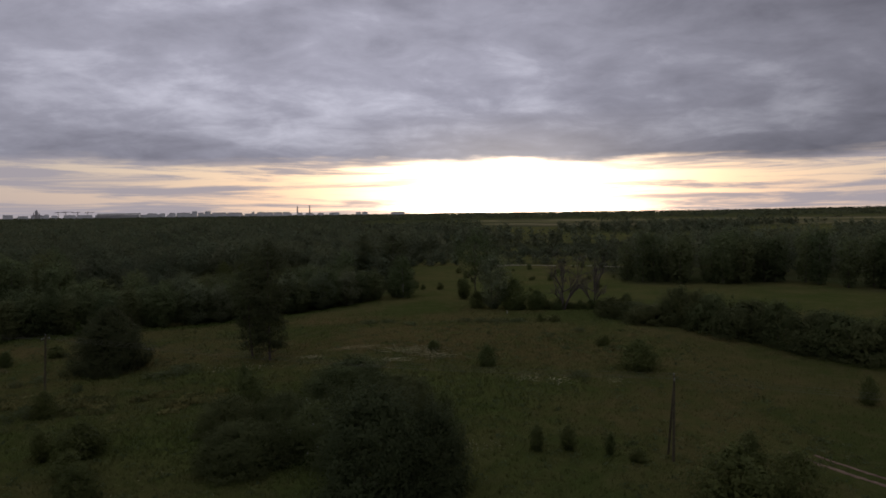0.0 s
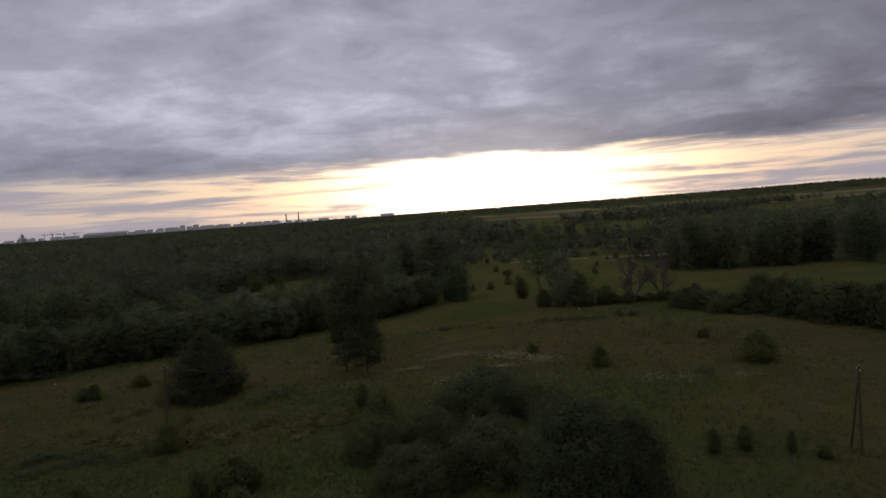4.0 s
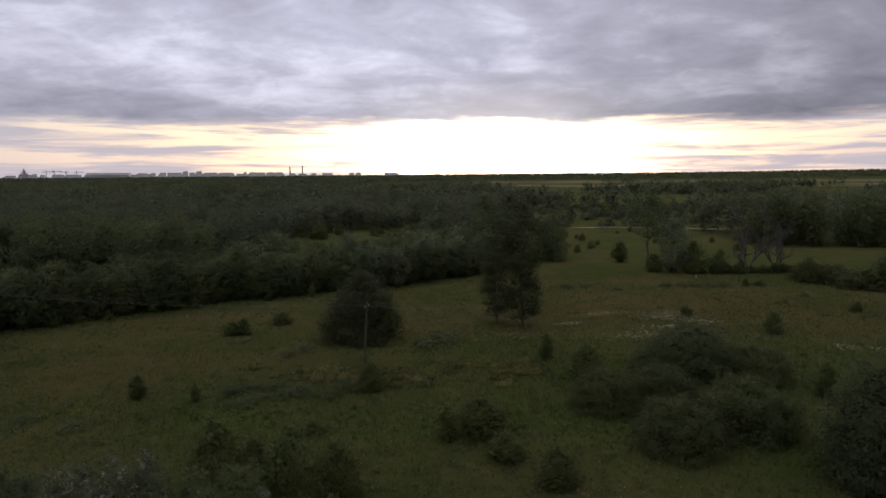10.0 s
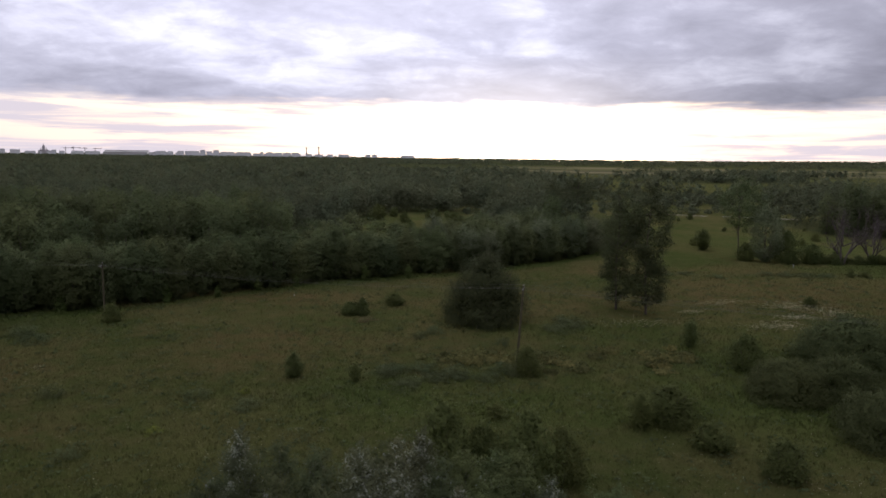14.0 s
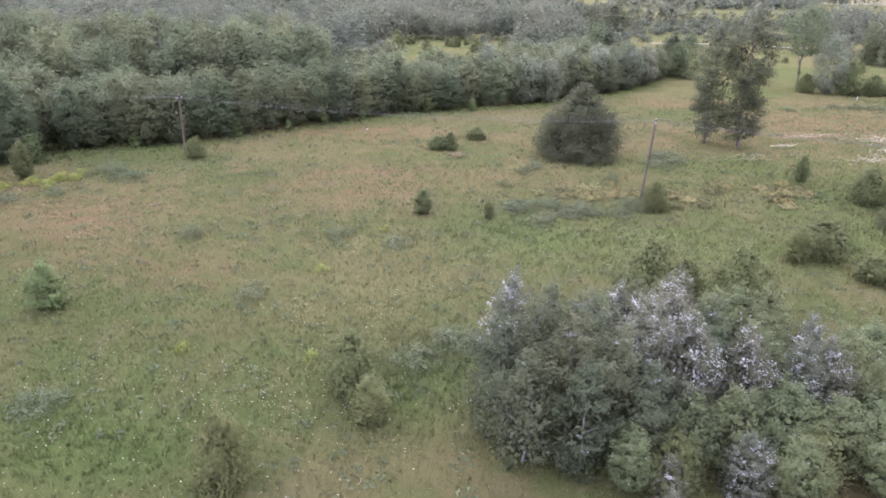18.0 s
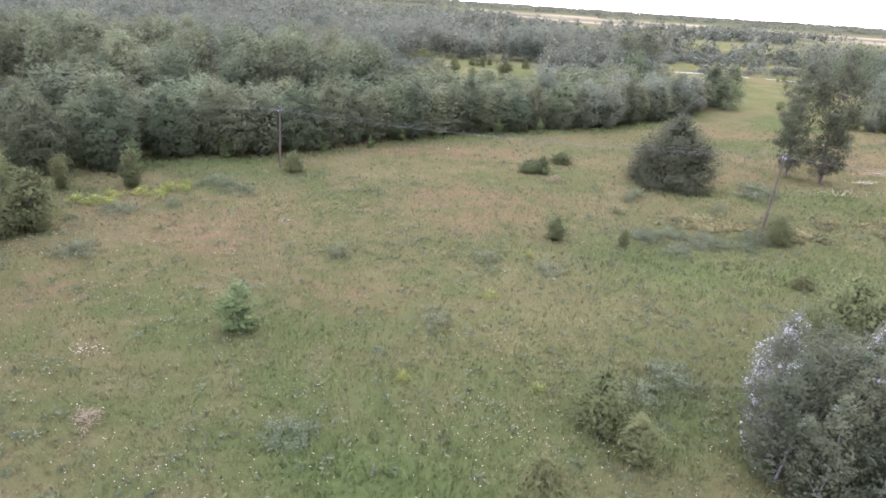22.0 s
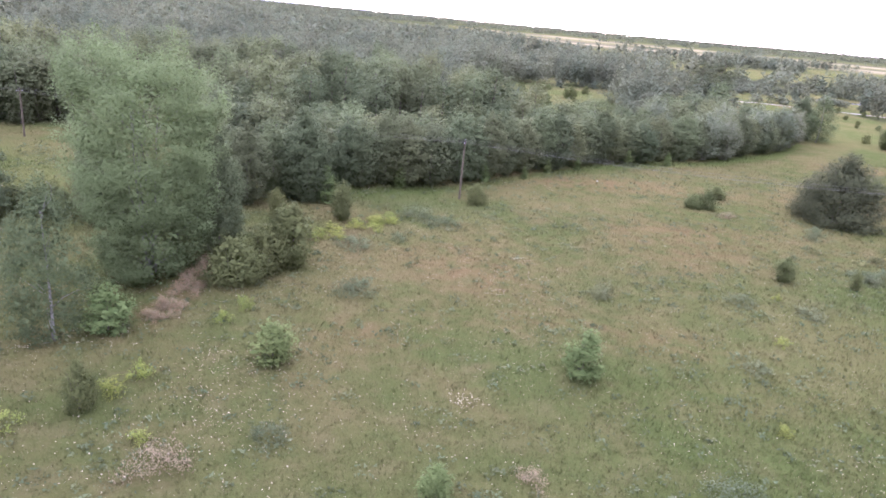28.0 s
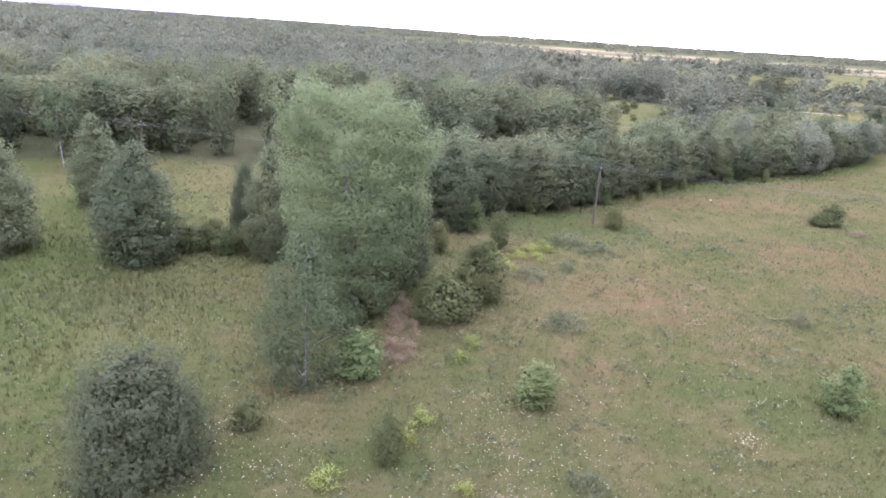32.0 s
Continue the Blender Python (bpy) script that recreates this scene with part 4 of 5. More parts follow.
for yx, yy, yh, yw in ((-140.1, 72.0, 1.3, 2.0), (-141.4, 69.4, 1.1, 1.8), (-145.0, 60.2, 1.4, 2.2), (-146.5, 58.2, 1.2, 2.4), (-134.2, 94.5, 1.2, 3.0), (-131.5, 96.5, 1.1, 2.4),
                       (-135.8, 91.5, 1.0, 2.0), (-91.3, 70.1, 0.9, 1.7), (-151.0, 53.8, 1.2, 2.6), (-142.8, 53.2, 0.9, 1.6), (-99.5, 55.8, 0.8, 1.5), (-90.0, 54.5, 0.9, 1.6), (-162.0, 56.2, 1.1, 2.0),
                       (-150.2, 49.5, 1.2, 2.8), (-85.8, 80.8, 0.9, 1.4)):
    plant("yellow_weed", yx, yy, yh, yw, group="yellow weeds over the meadow")
for k in range(30):
    v = pick.random() ** 1.4
    plant("faded_weed", -146.9 + 0.6 * v + pick.uniform(-1.0, 2.6) * (1 - 0.75 * v), 69.2 + 13.5 * v + pick.uniform(-0.7, 0.7), pick.uniform(0.6, 1.0), pick.uniform(1.4, 2.2),
          "clump of dry pinkish-brown weeds beside the bushes", "dry weeds beside the bushes")
for k in range(12):
    s = pick.random()
    plant("yellow_weed", -139 + 14 * s + pick.uniform(-1.2, 1.2), 91 + 11 * s + pick.uniform(-2.5, 2.0), pick.uniform(0.7, 1.2), pick.uniform(1.6, 3.0), "patch of yellow-green weeds by the row of trees", "yellow weeds by the tree row")
# herb beds round the pole
for k in range(64):
    cx, cy, rx = ((-60, 94.2, 4.2), (-36, 94.0, 4.4), (-48.5, 92.6, 3.0))[(0, 0, 1, 1, 2)[k % 5]]
    plant("herb_bed", pick.gauss(cx, rx), pick.gauss(cy, 2.0), pick.uniform(0.45, 0.85), pick.uniform(1.6, 3.2), group="herb bed by the pole")
for k in range(9):
    plant("weed_clump", pick.gauss(-69.5, 2.6), pick.gauss(86.8, 2.0), pick.uniform(0.7, 1.1), pick.uniform(2.2, 4.0), group="grey-green weeds in the grass")


# ---- the big poplar, its neighbours and the glade behind them ----
plant("poplar_tree", -151.0, 81.5, 22.0, 14.6, turn=0.3)
plant("dense_tree", -145.6, 86.6, 13.8, 5.6, "tall narrow green tree beside the big poplar")
plant("birch_tree", -153.8, 66.8, 13.4, 7.2, "drooping birch at the edge of the slope")
plant("sapling", -149.7, 66.9, 4.1, 3.9, "bright green bush under the birch")
plant("bush", -142.3, 77.8, 4.9, 6.4)
plant("young_tree", -137.5, 82.6, 6.9, 4.6)
plant("bush", -140.0, 80.8, 5.2, 5.2)
plant("young_tree", -138.8, 84.0, 5.6, 3.0)
plant("young_tree", -141.2, 97.0, 4.2, 2.4)
plant("young_tree", -133.5, 99.1, 5.1, 3.0)
plant("bush", -146.5, 92.0, 4.6, 4.0)
plant("dark_shrub", -162.2, 55.0, 8.2, 8.0)
plant("dense_tree", -175.4, 94.4, 13.4, 9.8, "dense dark tree standing alone in the glade")
plant("dark_shrub", -165.6, 104.4, 9.4, 4.2, "dark narrow tree behind the big poplar")
plant("bush", -170.6, 98.2, 3.2, 4.4)
plant("bush", -166.6, 98.0, 3.4, 4.6)
plant("bush", -160.5, 99.0, 4.0, 5.0)
plant("bush", -172.6, 99.4, 3.0, 4.2)
plant("bush", -168.6, 99.6, 3.6, 4.4)
plant("bush", -164.0, 99.2, 3.4, 4.6)
plant("birch_tree", -186.0, 72.0, 12.0, 7.0)
plant("slim_birch_tree", -199.5, 131.4, 14.0, 7.0)
plant("dense_tree", -191.0, 96.0, 13.0, 9.0)
plant("dense_tree", -186.5, 112.0, 12.0, 7.0)

# ---- the silvery thicket under the camera's way ----
thicket = "thicket of silver poplars"
r_t = random.Random(3)
for kind, spots in (("silver_poplar", ((-76.5, 48.8, 10.0, 3.8), (-69.2, 50.2, 8.2, 3.6), (-68.7, 46.4, 9.5, 4.4), (-66.4, 48.5, 9.3, 4.2), (-65.3, 51.2, 8.9, 3.6), (-66.3, 45.2, 8.8, 4.0), (-62.8, 45.4, 7.8, 3.6),
                                       (-59.6, 45.2, 7.1, 3.2), (-57.2, 48.8, 6.9, 3.2), (-68.6, 40.6, 3.0, 2.2), (-69.9, 36.8, 3.6, 2.2))),
                    ("grey_poplar", ((-77.3, 45.6, 8.6, 4.2), (-75.2, 46.4, 9.0, 4.0), (-74.0, 48.9, 8.9, 4.0), (-73.4, 44.8, 8.7, 4.2), (-71.6, 47.6, 8.8, 4.2), (-70.9, 44.2, 8.5, 4.2), (-64.0, 48.2, 8.2, 4.4),
                                     (-76.2, 43.4, 7.4, 3.8), (-73.0, 42.6, 7.2, 3.8), (-69.6, 42.6, 7.0, 3.6), (-67.6, 51.6, 7.6, 4.0), (-71.8, 50.2, 7.6, 4.0))),
                    ("green_poplar", ((-62.4, 51.0, 7.4, 4.6), (-60.4, 48.6, 7.0, 4.6), (-58.8, 51.2, 7.6, 4.6))),
                    ("silver_poplar", ((-57.4, 45.9, 6.8, 3.4),)),
                    ("green_poplar", ((-61.8, 46.6, 7.2, 4.0), (-55.4, 46.8, 6.4, 4.4), (-61.2, 43.2, 5.6, 4.2), (-58.4, 42.4, 5.0, 4.0), (-54.4, 43.4, 5.2, 4.4), (-64.6, 42.4, 5.8, 3.8), (-52.8, 49.0, 6.2, 4.4), (-60.0, 52.8, 6.8, 4.6),
                                      (-56.4, 40.4, 4.8, 4.2), (-66.9, 42.6, 5.2, 3.4), (-70.6, 41.0, 4.4, 2.8))),
                    ("silver_poplar", ((-64.5, 40.2, 4.4, 2.8),)),
                    ("green_poplar", ((-62.0, 39.8, 4.4, 3.4),))):
    for x, y, h, w in spots:
        plant(kind, x, y, h, w, group=thicket)
for k in range(16):
    plant("bush", r_t.uniform(-75, -53), r_t.uniform(41, 51), r_t.uniform(2.6, 4.4), r_t.uniform(3.4, 5.0), "green undergrowth bush in the silvery thicket")

# ---- the row of trees along the meadow and the wood behind it ----
row = "row of trees at the meadow's edge"
row_x = [-141, -120, -105, -88, -60, -34, -19]
row_y = [111, 118.5, 131, 144.5, 156, 173, 189]
for k in range(36):
    x = -142 + 123 * k / 35 + pick.uniform(-0.9, 0.9)
    y = float(np.interp(x, row_x, row_y)) + pick.uniform(0.8, 2.8)
    plant("alder_tree", x, y, pick.uniform(8.2, 11.4) * (1.0 if x < -85 else 0.9), pick.uniform(5.8, 7.6), group=row)
for k in range(40):
    x = -146 + 124 * k / 39 + pick.uniform(-1.5, 1.5)
    y = float(np.interp(x, row_x, row_y)) + pick.uniform(6, 11)
    plant("wood_tree", x, y, pick.uniform(6.4, 9.0), pick.uniform(5.0, 7.0), group=row)
for k in range(44):
    x = -140 + 112 * k / 43 + pick.uniform(-1.5, 1.5)
    y = float(np.interp(x, row_x, row_y)) + pick.uniform(12, 27)
    plant("wood_tree", x, y, pick.uniform(7.5, 10.5), pick.uniform(5.5, 7.5), group=row)
for x, y, h, w in ((-59, 158.5, 10.5, 8.0), (-53.5, 160, 9.5, 6.5), (-40, 172.5, 11, 9), (-32, 176, 10.5, 8), (-26, 181.5, 10, 8), (-66, 171, 12, 8), (-47, 176, 11, 8)):
    plant("grey_willow", x, y, h, w, group=row)
for x, y, h in ((-128, 124, 4.2), (-126, 116.5, 3.4), (-112, 124.5, 3.2), (-99, 135, 2.6), (-80, 146.5, 3.4), (-136, 106, 5.0), (-104.5, 128.5, 2.2), (-92.5, 138.5, 2.4), (-71, 148.5, 2.8)):
    plant("sapling", x, y, h, h * 0.62, "light green young growth in front of the tree row")
for x, y, h, w in ((-146.0, 103.0, 10.4, 6.6), (-150.0, 106.5, 12.0, 7.0), (-143.6, 109.0, 10.0, 6.2)):
    plant("alder_tree", x, y, h, w, group=row)
plant("bush", -89.6, 274.6, 7.2, 6.9, "round dark bush standing alone in a far clearing")
for x, y, h, w in ((-160, 147, 10.8, 5.3), (-155.7, 150, 10.5, 5.5), (-161, 97, 13.5, 6.7), (-139.2, 107.5, 12.3, 7.7), (-18.2, 240, 18.1, 11.5), (-28, 233, 17, 9), (-13.1, 198, 11.4, 8.5)):
    plant("dense_tree" if y < 200 else "tall_tree", x, y, h, w, "dense dark green tree at the edge of the wood")
for k in range(26):
    x, y = pick.uniform(-176, -143), pick.uniform(116, 165)
    if y > 145 + 0.8 * (-x - 160) or x > -160:
        plant("wood_tree", x, y, pick.uniform(9.5, 13), pick.uniform(6, 8.5), group="wood behind the meadow")
back_x, back_y = [-260, -190, -160, -141, -120, -105, -88, -60, -34, -19], [100, 148, 140, 142, 150, 163, 176, 184, 197, 210]
for k in range(230):
    x, y = pick.uniform(-255, -20), pick.uniform(118, 232)
    if wooded(x, y) > 0.8 and y > float(np.interp(x, back_x, back_y)):
        low = 0.66 if -104 < x < -36 else 1.0
        plant("wood_tree", x, y, pick.uniform(11, 16) * low, pick.uniform(6.5, 9), group="wood behind the meadow")
for k in range(22):
    x, y = pick.choice(((-112, 202, 9), (-80, 255, 14), (-55, 288, 12), (-92, 285, 9)))[:2]
    plant("small_bush", x + pick.gauss(0, 10), y + pick.gauss(0, 14), pick.uniform(1.6, 5.0), None, "small bush in the far clearing", "bushes in the far clearing")
for k in range(34):
    x = pick.uniform(-262, -178)
    y = float(np.interp(x, [-420, -260, -215, -190, -160], [60, 95, 130, 142, 135])) + pick.uniform(2, 16)
    plant("wood_tree", x, y, pick.uniform(11, 15), pick.uniform(6, 8.5), "dense green tree of the wood behind the glade", "wood behind the meadow")

# ---- the willow hedge and the wood across the wet meadow ----
for k in range(26):
    s = k / 25
    x, y = 39 + 62 * s + pick.uniform(-1.5, 1.5), float(np.interp(39 + 62 * s, [39, 45, 52, 60, 68, 101], [150, 143, 134, 119, 107, 78])) + pick.uniform(0, 6)
    plant("hedge_bush", x, y, (4.4 + 4.2 * smooth((x - 44) / 8)) * pick.uniform(0.8, 1.15), pick.uniform(8, 12), group="willow hedge")
for k in range(44):
    x, y = pick.uniform(62, 165), 0
    y = 216 + 0.1 * abs(x - 90) + pick.uniform(0, 14) - 26 * float(smooth((x - 112) / 12))
    plant("wood_tree", x, y, pick.uniform(13, 18), pick.uniform(7, 9.5), "dark tree at the edge of a wood across wet meadow", "wood across the wet meadow")
for k in range(26):
    x, y = pick.uniform(-10, 70), pick.uniform(195, 288)
    plant("small_bush", x, y, pick.uniform(1.2, 3.0), None, group="scattered bushes on the wet meadow")


# ---- far woods, joined ----
def far_woods():
    rng = np.random.default_rng(21)
    out, tones, faced = [], [], []

    def stand(x, y, h, w, n, leaf, massed=False):
        k = len(x)
        foot = np.stack([x, y, land(x, y)], 1)
        size = np.stack([w, w, h], 1)
        lumps = 7
        c = rng.normal(size=(k, lumps, 3)) * np.array([0.22, 0.22, 0.03])
        c[:, :, :2] *= np.array([1.0, 1.1, 1.1, 1.05, 1.0, 0.9, 0.65])[None, :, None]
        c[:, :, 2] += np.linspace(0.16, 0.86, lumps)
        c *= size[:, None]
        rad = size[:, None] * (np.array([0.30, 0.31, 0.31, 0.30, 0.28, 0.26, 0.22])[None, :, None] * np.array([1.0, 1.0, 0.52])) * (0.75 + 0.5 * rng.random((k, lumps, 1)))
        centres = (foot[:, None] + c).reshape(-1, 3)
        per = (rng.integers(lumps, size=(k, n)) + np.arange(k)[:, None] * lumps).ravel()
        d = unit(rng.normal(size=(k * n, 3)))
        p = centres[per] + d * rad.reshape(-1, 3)[per] * rng.random((k * n, 1)) ** 0.4 * (1 + 0.15 * rng.normal(size=(k * n, 1)))
        nrm = unit(0.7 * d + np.array([0, 0, 0.4]) + 0.6 * unit(rng.normal(size=(k * n, 3))))
        t = unit(np.cross(nrm, rng.normal(size=(k * n, 3))))
        b = np.cross(nrm, t)
        middle = foot + np.stack([0 * h, 0 * h, 0.45 * h], 1)
        whole = unit((p - np.repeat(middle, n, axis=0)) * np.array([1, 1, 0.6]))
        faced.append(np.repeat(unit(0.25 * d + 0.7 * whole + 0.06 * nrm + np.array([0, 0, 0.25])), 3, axis=0))
        tone = np.clip(0.5 + 0.55 * np.sin(x * 0.052 + 1.7 * np.sin(y * 0.031)) * np.sin(y * 0.047 + 1.4 * np.sin(x * 0.029)) + 0.22 * rng.normal(size=k), 0, 1)
        tones.append(np.repeat(tone, n * 3))
        s = np.repeat(leaf, n)[:, None] * (0.6 + 0.8 * rng.random((k * n, 1)))
        out.append(np.stack([p - t * s * 0.5 - b * s * 0.34, p + t * s * 0.5, p - t * s * 0.5 + b * s * 0.34], 1).reshape(-1, 3))
        if massed:
            q = n // 4
            p = np.repeat(middle, q, axis=0) + unit(rng.normal(size=(k * q, 3))) * np.repeat(size, q, axis=0) * np.array([0.28, 0.28, 0.40]) * rng.random((k * q, 1)) ** 0.5
            nrm = unit(0.8 * rng.normal(size=(k * q, 3)) + np.array([0, 0, 1.0]))
            u = unit(np.cross(nrm, rng.normal(size=(k * q, 3))))
            b = np.cross(nrm, u)
            s = 2.2 * np.repeat(leaf, q)[:, None] * (0.6 + 0.8 * rng.random((k * q, 1)))
            out.append(np.stack([p - u * s * 0.5 - b * s * 0.35, p + u * s * 0.5, p - u * s * 0.5 + b * s * 0.35], 1).reshape(-1, 3))
            faced.append(np.repeat(unit((p - np.repeat(middle, q, axis=0)) * np.array([0.1, 0.1, 0.05]) + 0.5 * nrm + np.array([0, 0, 0.3])), 3, axis=0))
            tones.append(np.repeat(tone, q * 3))

    def scatter(n, x0, x1, y0, y1, least=0.5):
        x, y = rng.uniform(x0, x1, n), rng.uniform(y0, y1, n)
        keep = wooded(x, y) > least
        return x[keep], y[keep]

    x, y = scatter(1750, -290, 20, 165, 400)
    keep = y > 212 - 0.25 * np.clip(-x - 150, 0, 200)
    x, y = x[keep], y[keep]
    swell = 0.5 + 0.5 * np.sin(x * 0.060 + 1.9 * np.sin(y * 0.035)) * np.sin(y * 0.071 + 1.5 * np.sin(x * 0.041))
    stand(x, y, (8.5 + 9.0 * swell) * rng.uniform(0.75, 1.2, len(x)) * (1 - 0.45 * blob(x, y, -72, 225, 34, 40)), rng.uniform(6, 10, len(x)) + 2.5 * swell, 380, np.full(len(x), 0.52), True)
    x, y = scatter(1300, 60, 420, 195, 420)
    keep = y > 232
    x, y = x[keep], y[keep]
    stand(x, y, rng.uniform(12, 18, len(x)), rng.uniform(6, 9, len(x)), 110, np.full(len(x), 0.8), True)
    # low willow scrub on the marsh
    x, y = rng.uniform(-60, 260, 900), rng.uniform(300, 470, 900)
    keep = np.sin(x * 0.06 + 2 * np.sin(y * 0.03)) * np.sin(y * 0.09) > -0.25
    keep &= (np.hypot(x - 110, (y - 345) * 1.2) > 26) & ((y < 462) | (x > -90))
    x, y = x[keep], y[keep]
    stand(x, y, rng.uniform(2.0, 5.5, len(x)), rng.uniform(4, 9, len(x)), 130, np.full(len(x), 0.6), True)
    x, y = scatter(4200, -900, 700, 400, 1050)
    stand(x, y, rng.uniform(8, 15, len(x)), rng.uniform(8, 14, len(x)), 62, np.full(len(x), 1.7), True)
    x, y = scatter(5200, -2600, 2400, 1050, 4300)
    keep = (y > 2300) | (x < -150 - 0.05 * y) | (rng.random(len(x)) < 0.12)
    x, y = x[keep], y[keep]
    stand(x, y, rng.uniform(8, 12, len(x)), rng.uniform(30, 60, len(x)), 48, np.full(len(x), 5.0))
    # the skyline wood
    x = np.linspace(-4200, 4200, 1800) + rng.normal(size=1800) * 5
    y = np.sqrt(np.maximum(4550.0 ** 2 - x ** 2, 0)) + rng.uniform(-90, 60, 1800)
    stand(x, y, rng.uniform(11, 14.5, 1800), rng.uniform(24, 50, 1800), 20, np.full(1800, 6.0))
    # the wood beside and behind the way, out of the direct view
    x, y = scatter(420, -700, -330, 60, 400)
    stand(x, y, rng.uniform(10, 16, len(x)), rng.uniform(8, 12, len(x)), 30, np.full(len(x), 2.2))
    v = np.concatenate(out)
    me = leaves_mesh("far_woods", v, M_WOODS, np.concatenate(faced))
    attribute(me, "tone", np.concatenate(tones))
    tagged(new("far_woods", me), "dark green woods and willow scrub reaching to the horizon", "woods", kind="stuff")


far_woods()


# ---- grass and flowers ----
def grass():
    rng = np.random.default_rng(4)

    def tufts(n, x0, x1, y0, y1, low, high, blades=2):
        x, y = rng.uniform(x0, x1, n) + 5 * rng.normal(size=n), rng.uniform(y0, y1, n) + 4 * rng.normal(size=n)
        keep = (wooded(x, y) < 0.5) & (rng.random(n) > 0.8 * np.clip(rust(x, y) - 0.5, 0, 1)) & (np.hypot((x + 147.4), (y - 74) / 3) > 1.5) & (np.abs((x - 38.5) * 0.82 + (y - 69) * 0.56) > 2.2 * (y < 84))
        x, y = x[keep], y[keep]
        k = len(x)
        tall = (1 + 0.9 * np.clip(lush(x, y), 0, 1) + 0.8 * np.clip(herbs(x, y), 0, 1)) * rng.uniform(low, high, k)
        z = land(x, y)
        tri = []
        for b in range(blades):
            a = rng.uniform(0, 6.28, k)
            lean = rng.uniform(0.15, 0.75, k) * tall
            px, py = x + rng.normal(size=k) * 0.10, y + rng.normal(size=k) * 0.10
            wide = tall * rng.uniform(0.10, 0.22, k)
            c, s = np.cos(a), np.sin(a)
            tri.append(np.stack([np.stack([px - s * wide, py + c * wide, z - 0.02], 1), np.stack([px + s * wide, py - c * wide, z - 0.02], 1),
                                 np.stack([px + c * lean, py + s * lean, z + tall], 1)], 1))
        return np.concatenate(tri).reshape(-1, 3)

    v = np.concatenate([tufts(90000, -190, -40, 24, 62, 0.09, 0.27), tufts(48000, -195, -10, 62, 105, 0.12, 0.34), tufts(12000, -40, 60, 30, 62, 0.14, 0.36), tufts(18000, -10, 75, 62, 130, 0.14, 0.36),
                        tufts(16000, -140, 40, 105, 165, 0.16, 0.4), tufts(8000, -215, -140, 60, 150, 0.14, 0.4), tufts(24000, -215, 90, -60, 26, 0.16, 0.42)])
    me = mesh_of("grass", v, np.arange(len(v)).reshape(-1, 3), M_BLADE)
    masks(me, v[:, 0].astype(float), v[:, 1].astype(float))
    tagged(new("grass", me), "rough tufts of green and dry straw-coloured meadow grass", "grass", kind="stuff")


def low_weeds():
    """Broad-leaved weeds that stand out of the grass, too many to count."""
    rng = np.random.default_rng(31)
    n = 7500
    x, y = rng.uniform(-185, 45, n), rng.uniform(28, 150, n)
    drift = 0.5 + 0.5 * np.sin(x * 0.10 + 2.0 * np.sin(y * 0.09)) * np.sin(y * 0.15 + 1.7 * np.sin(x * 0.07))
    keep = (rng.random(n) < 0.25 + 0.75 * drift) & (wooded(x, y) < 0.3)
    x, y = x[keep], y[keep]
    k, m = len(x), 16
    w, h = rng.uniform(0.25, 1.3, (k, 1)), rng.uniform(0.15, 0.55, (k, 1))
    a, r = rng.uniform(0, 6.28, (k, m)), np.sqrt(rng.random((k, m)))
    px, py = x[:, None] + w * r * np.cos(a), y[:, None] + w * r * np.sin(a)
    p = np.stack([px, py, land(px, py) + h * (1.1 - r * r) * rng.uniform(0.5, 1.0, (k, m))], 2).reshape(-1, 3)
    nrm = unit(rng.normal(size=(k * m, 3)) * 0.6 + np.array([0, 0, 1.0]))
    t = unit(np.cross(nrm, rng.normal(size=(k * m, 3))))
    b = np.cross(nrm, t)
    s = rng.uniform(0.10, 0.30, (k * m, 1))
    v = np.stack([p - t * s * 0.6 - b * s * 0.4, p + t * s * 0.6, p - t * s * 0.6 + b * s * 0.4], 1).reshape(-1, 3)
    me = mesh_of("low_weeds", v, np.arange(len(v)).reshape(-1, 3), M_LOWWEED)
    attribute(me, "tone", np.repeat(rng.random(k), m * 3))
    tagged(new("low_weeds", me), "scattered low broad-leaved weeds among the grass", "weeds", kind="stuff")


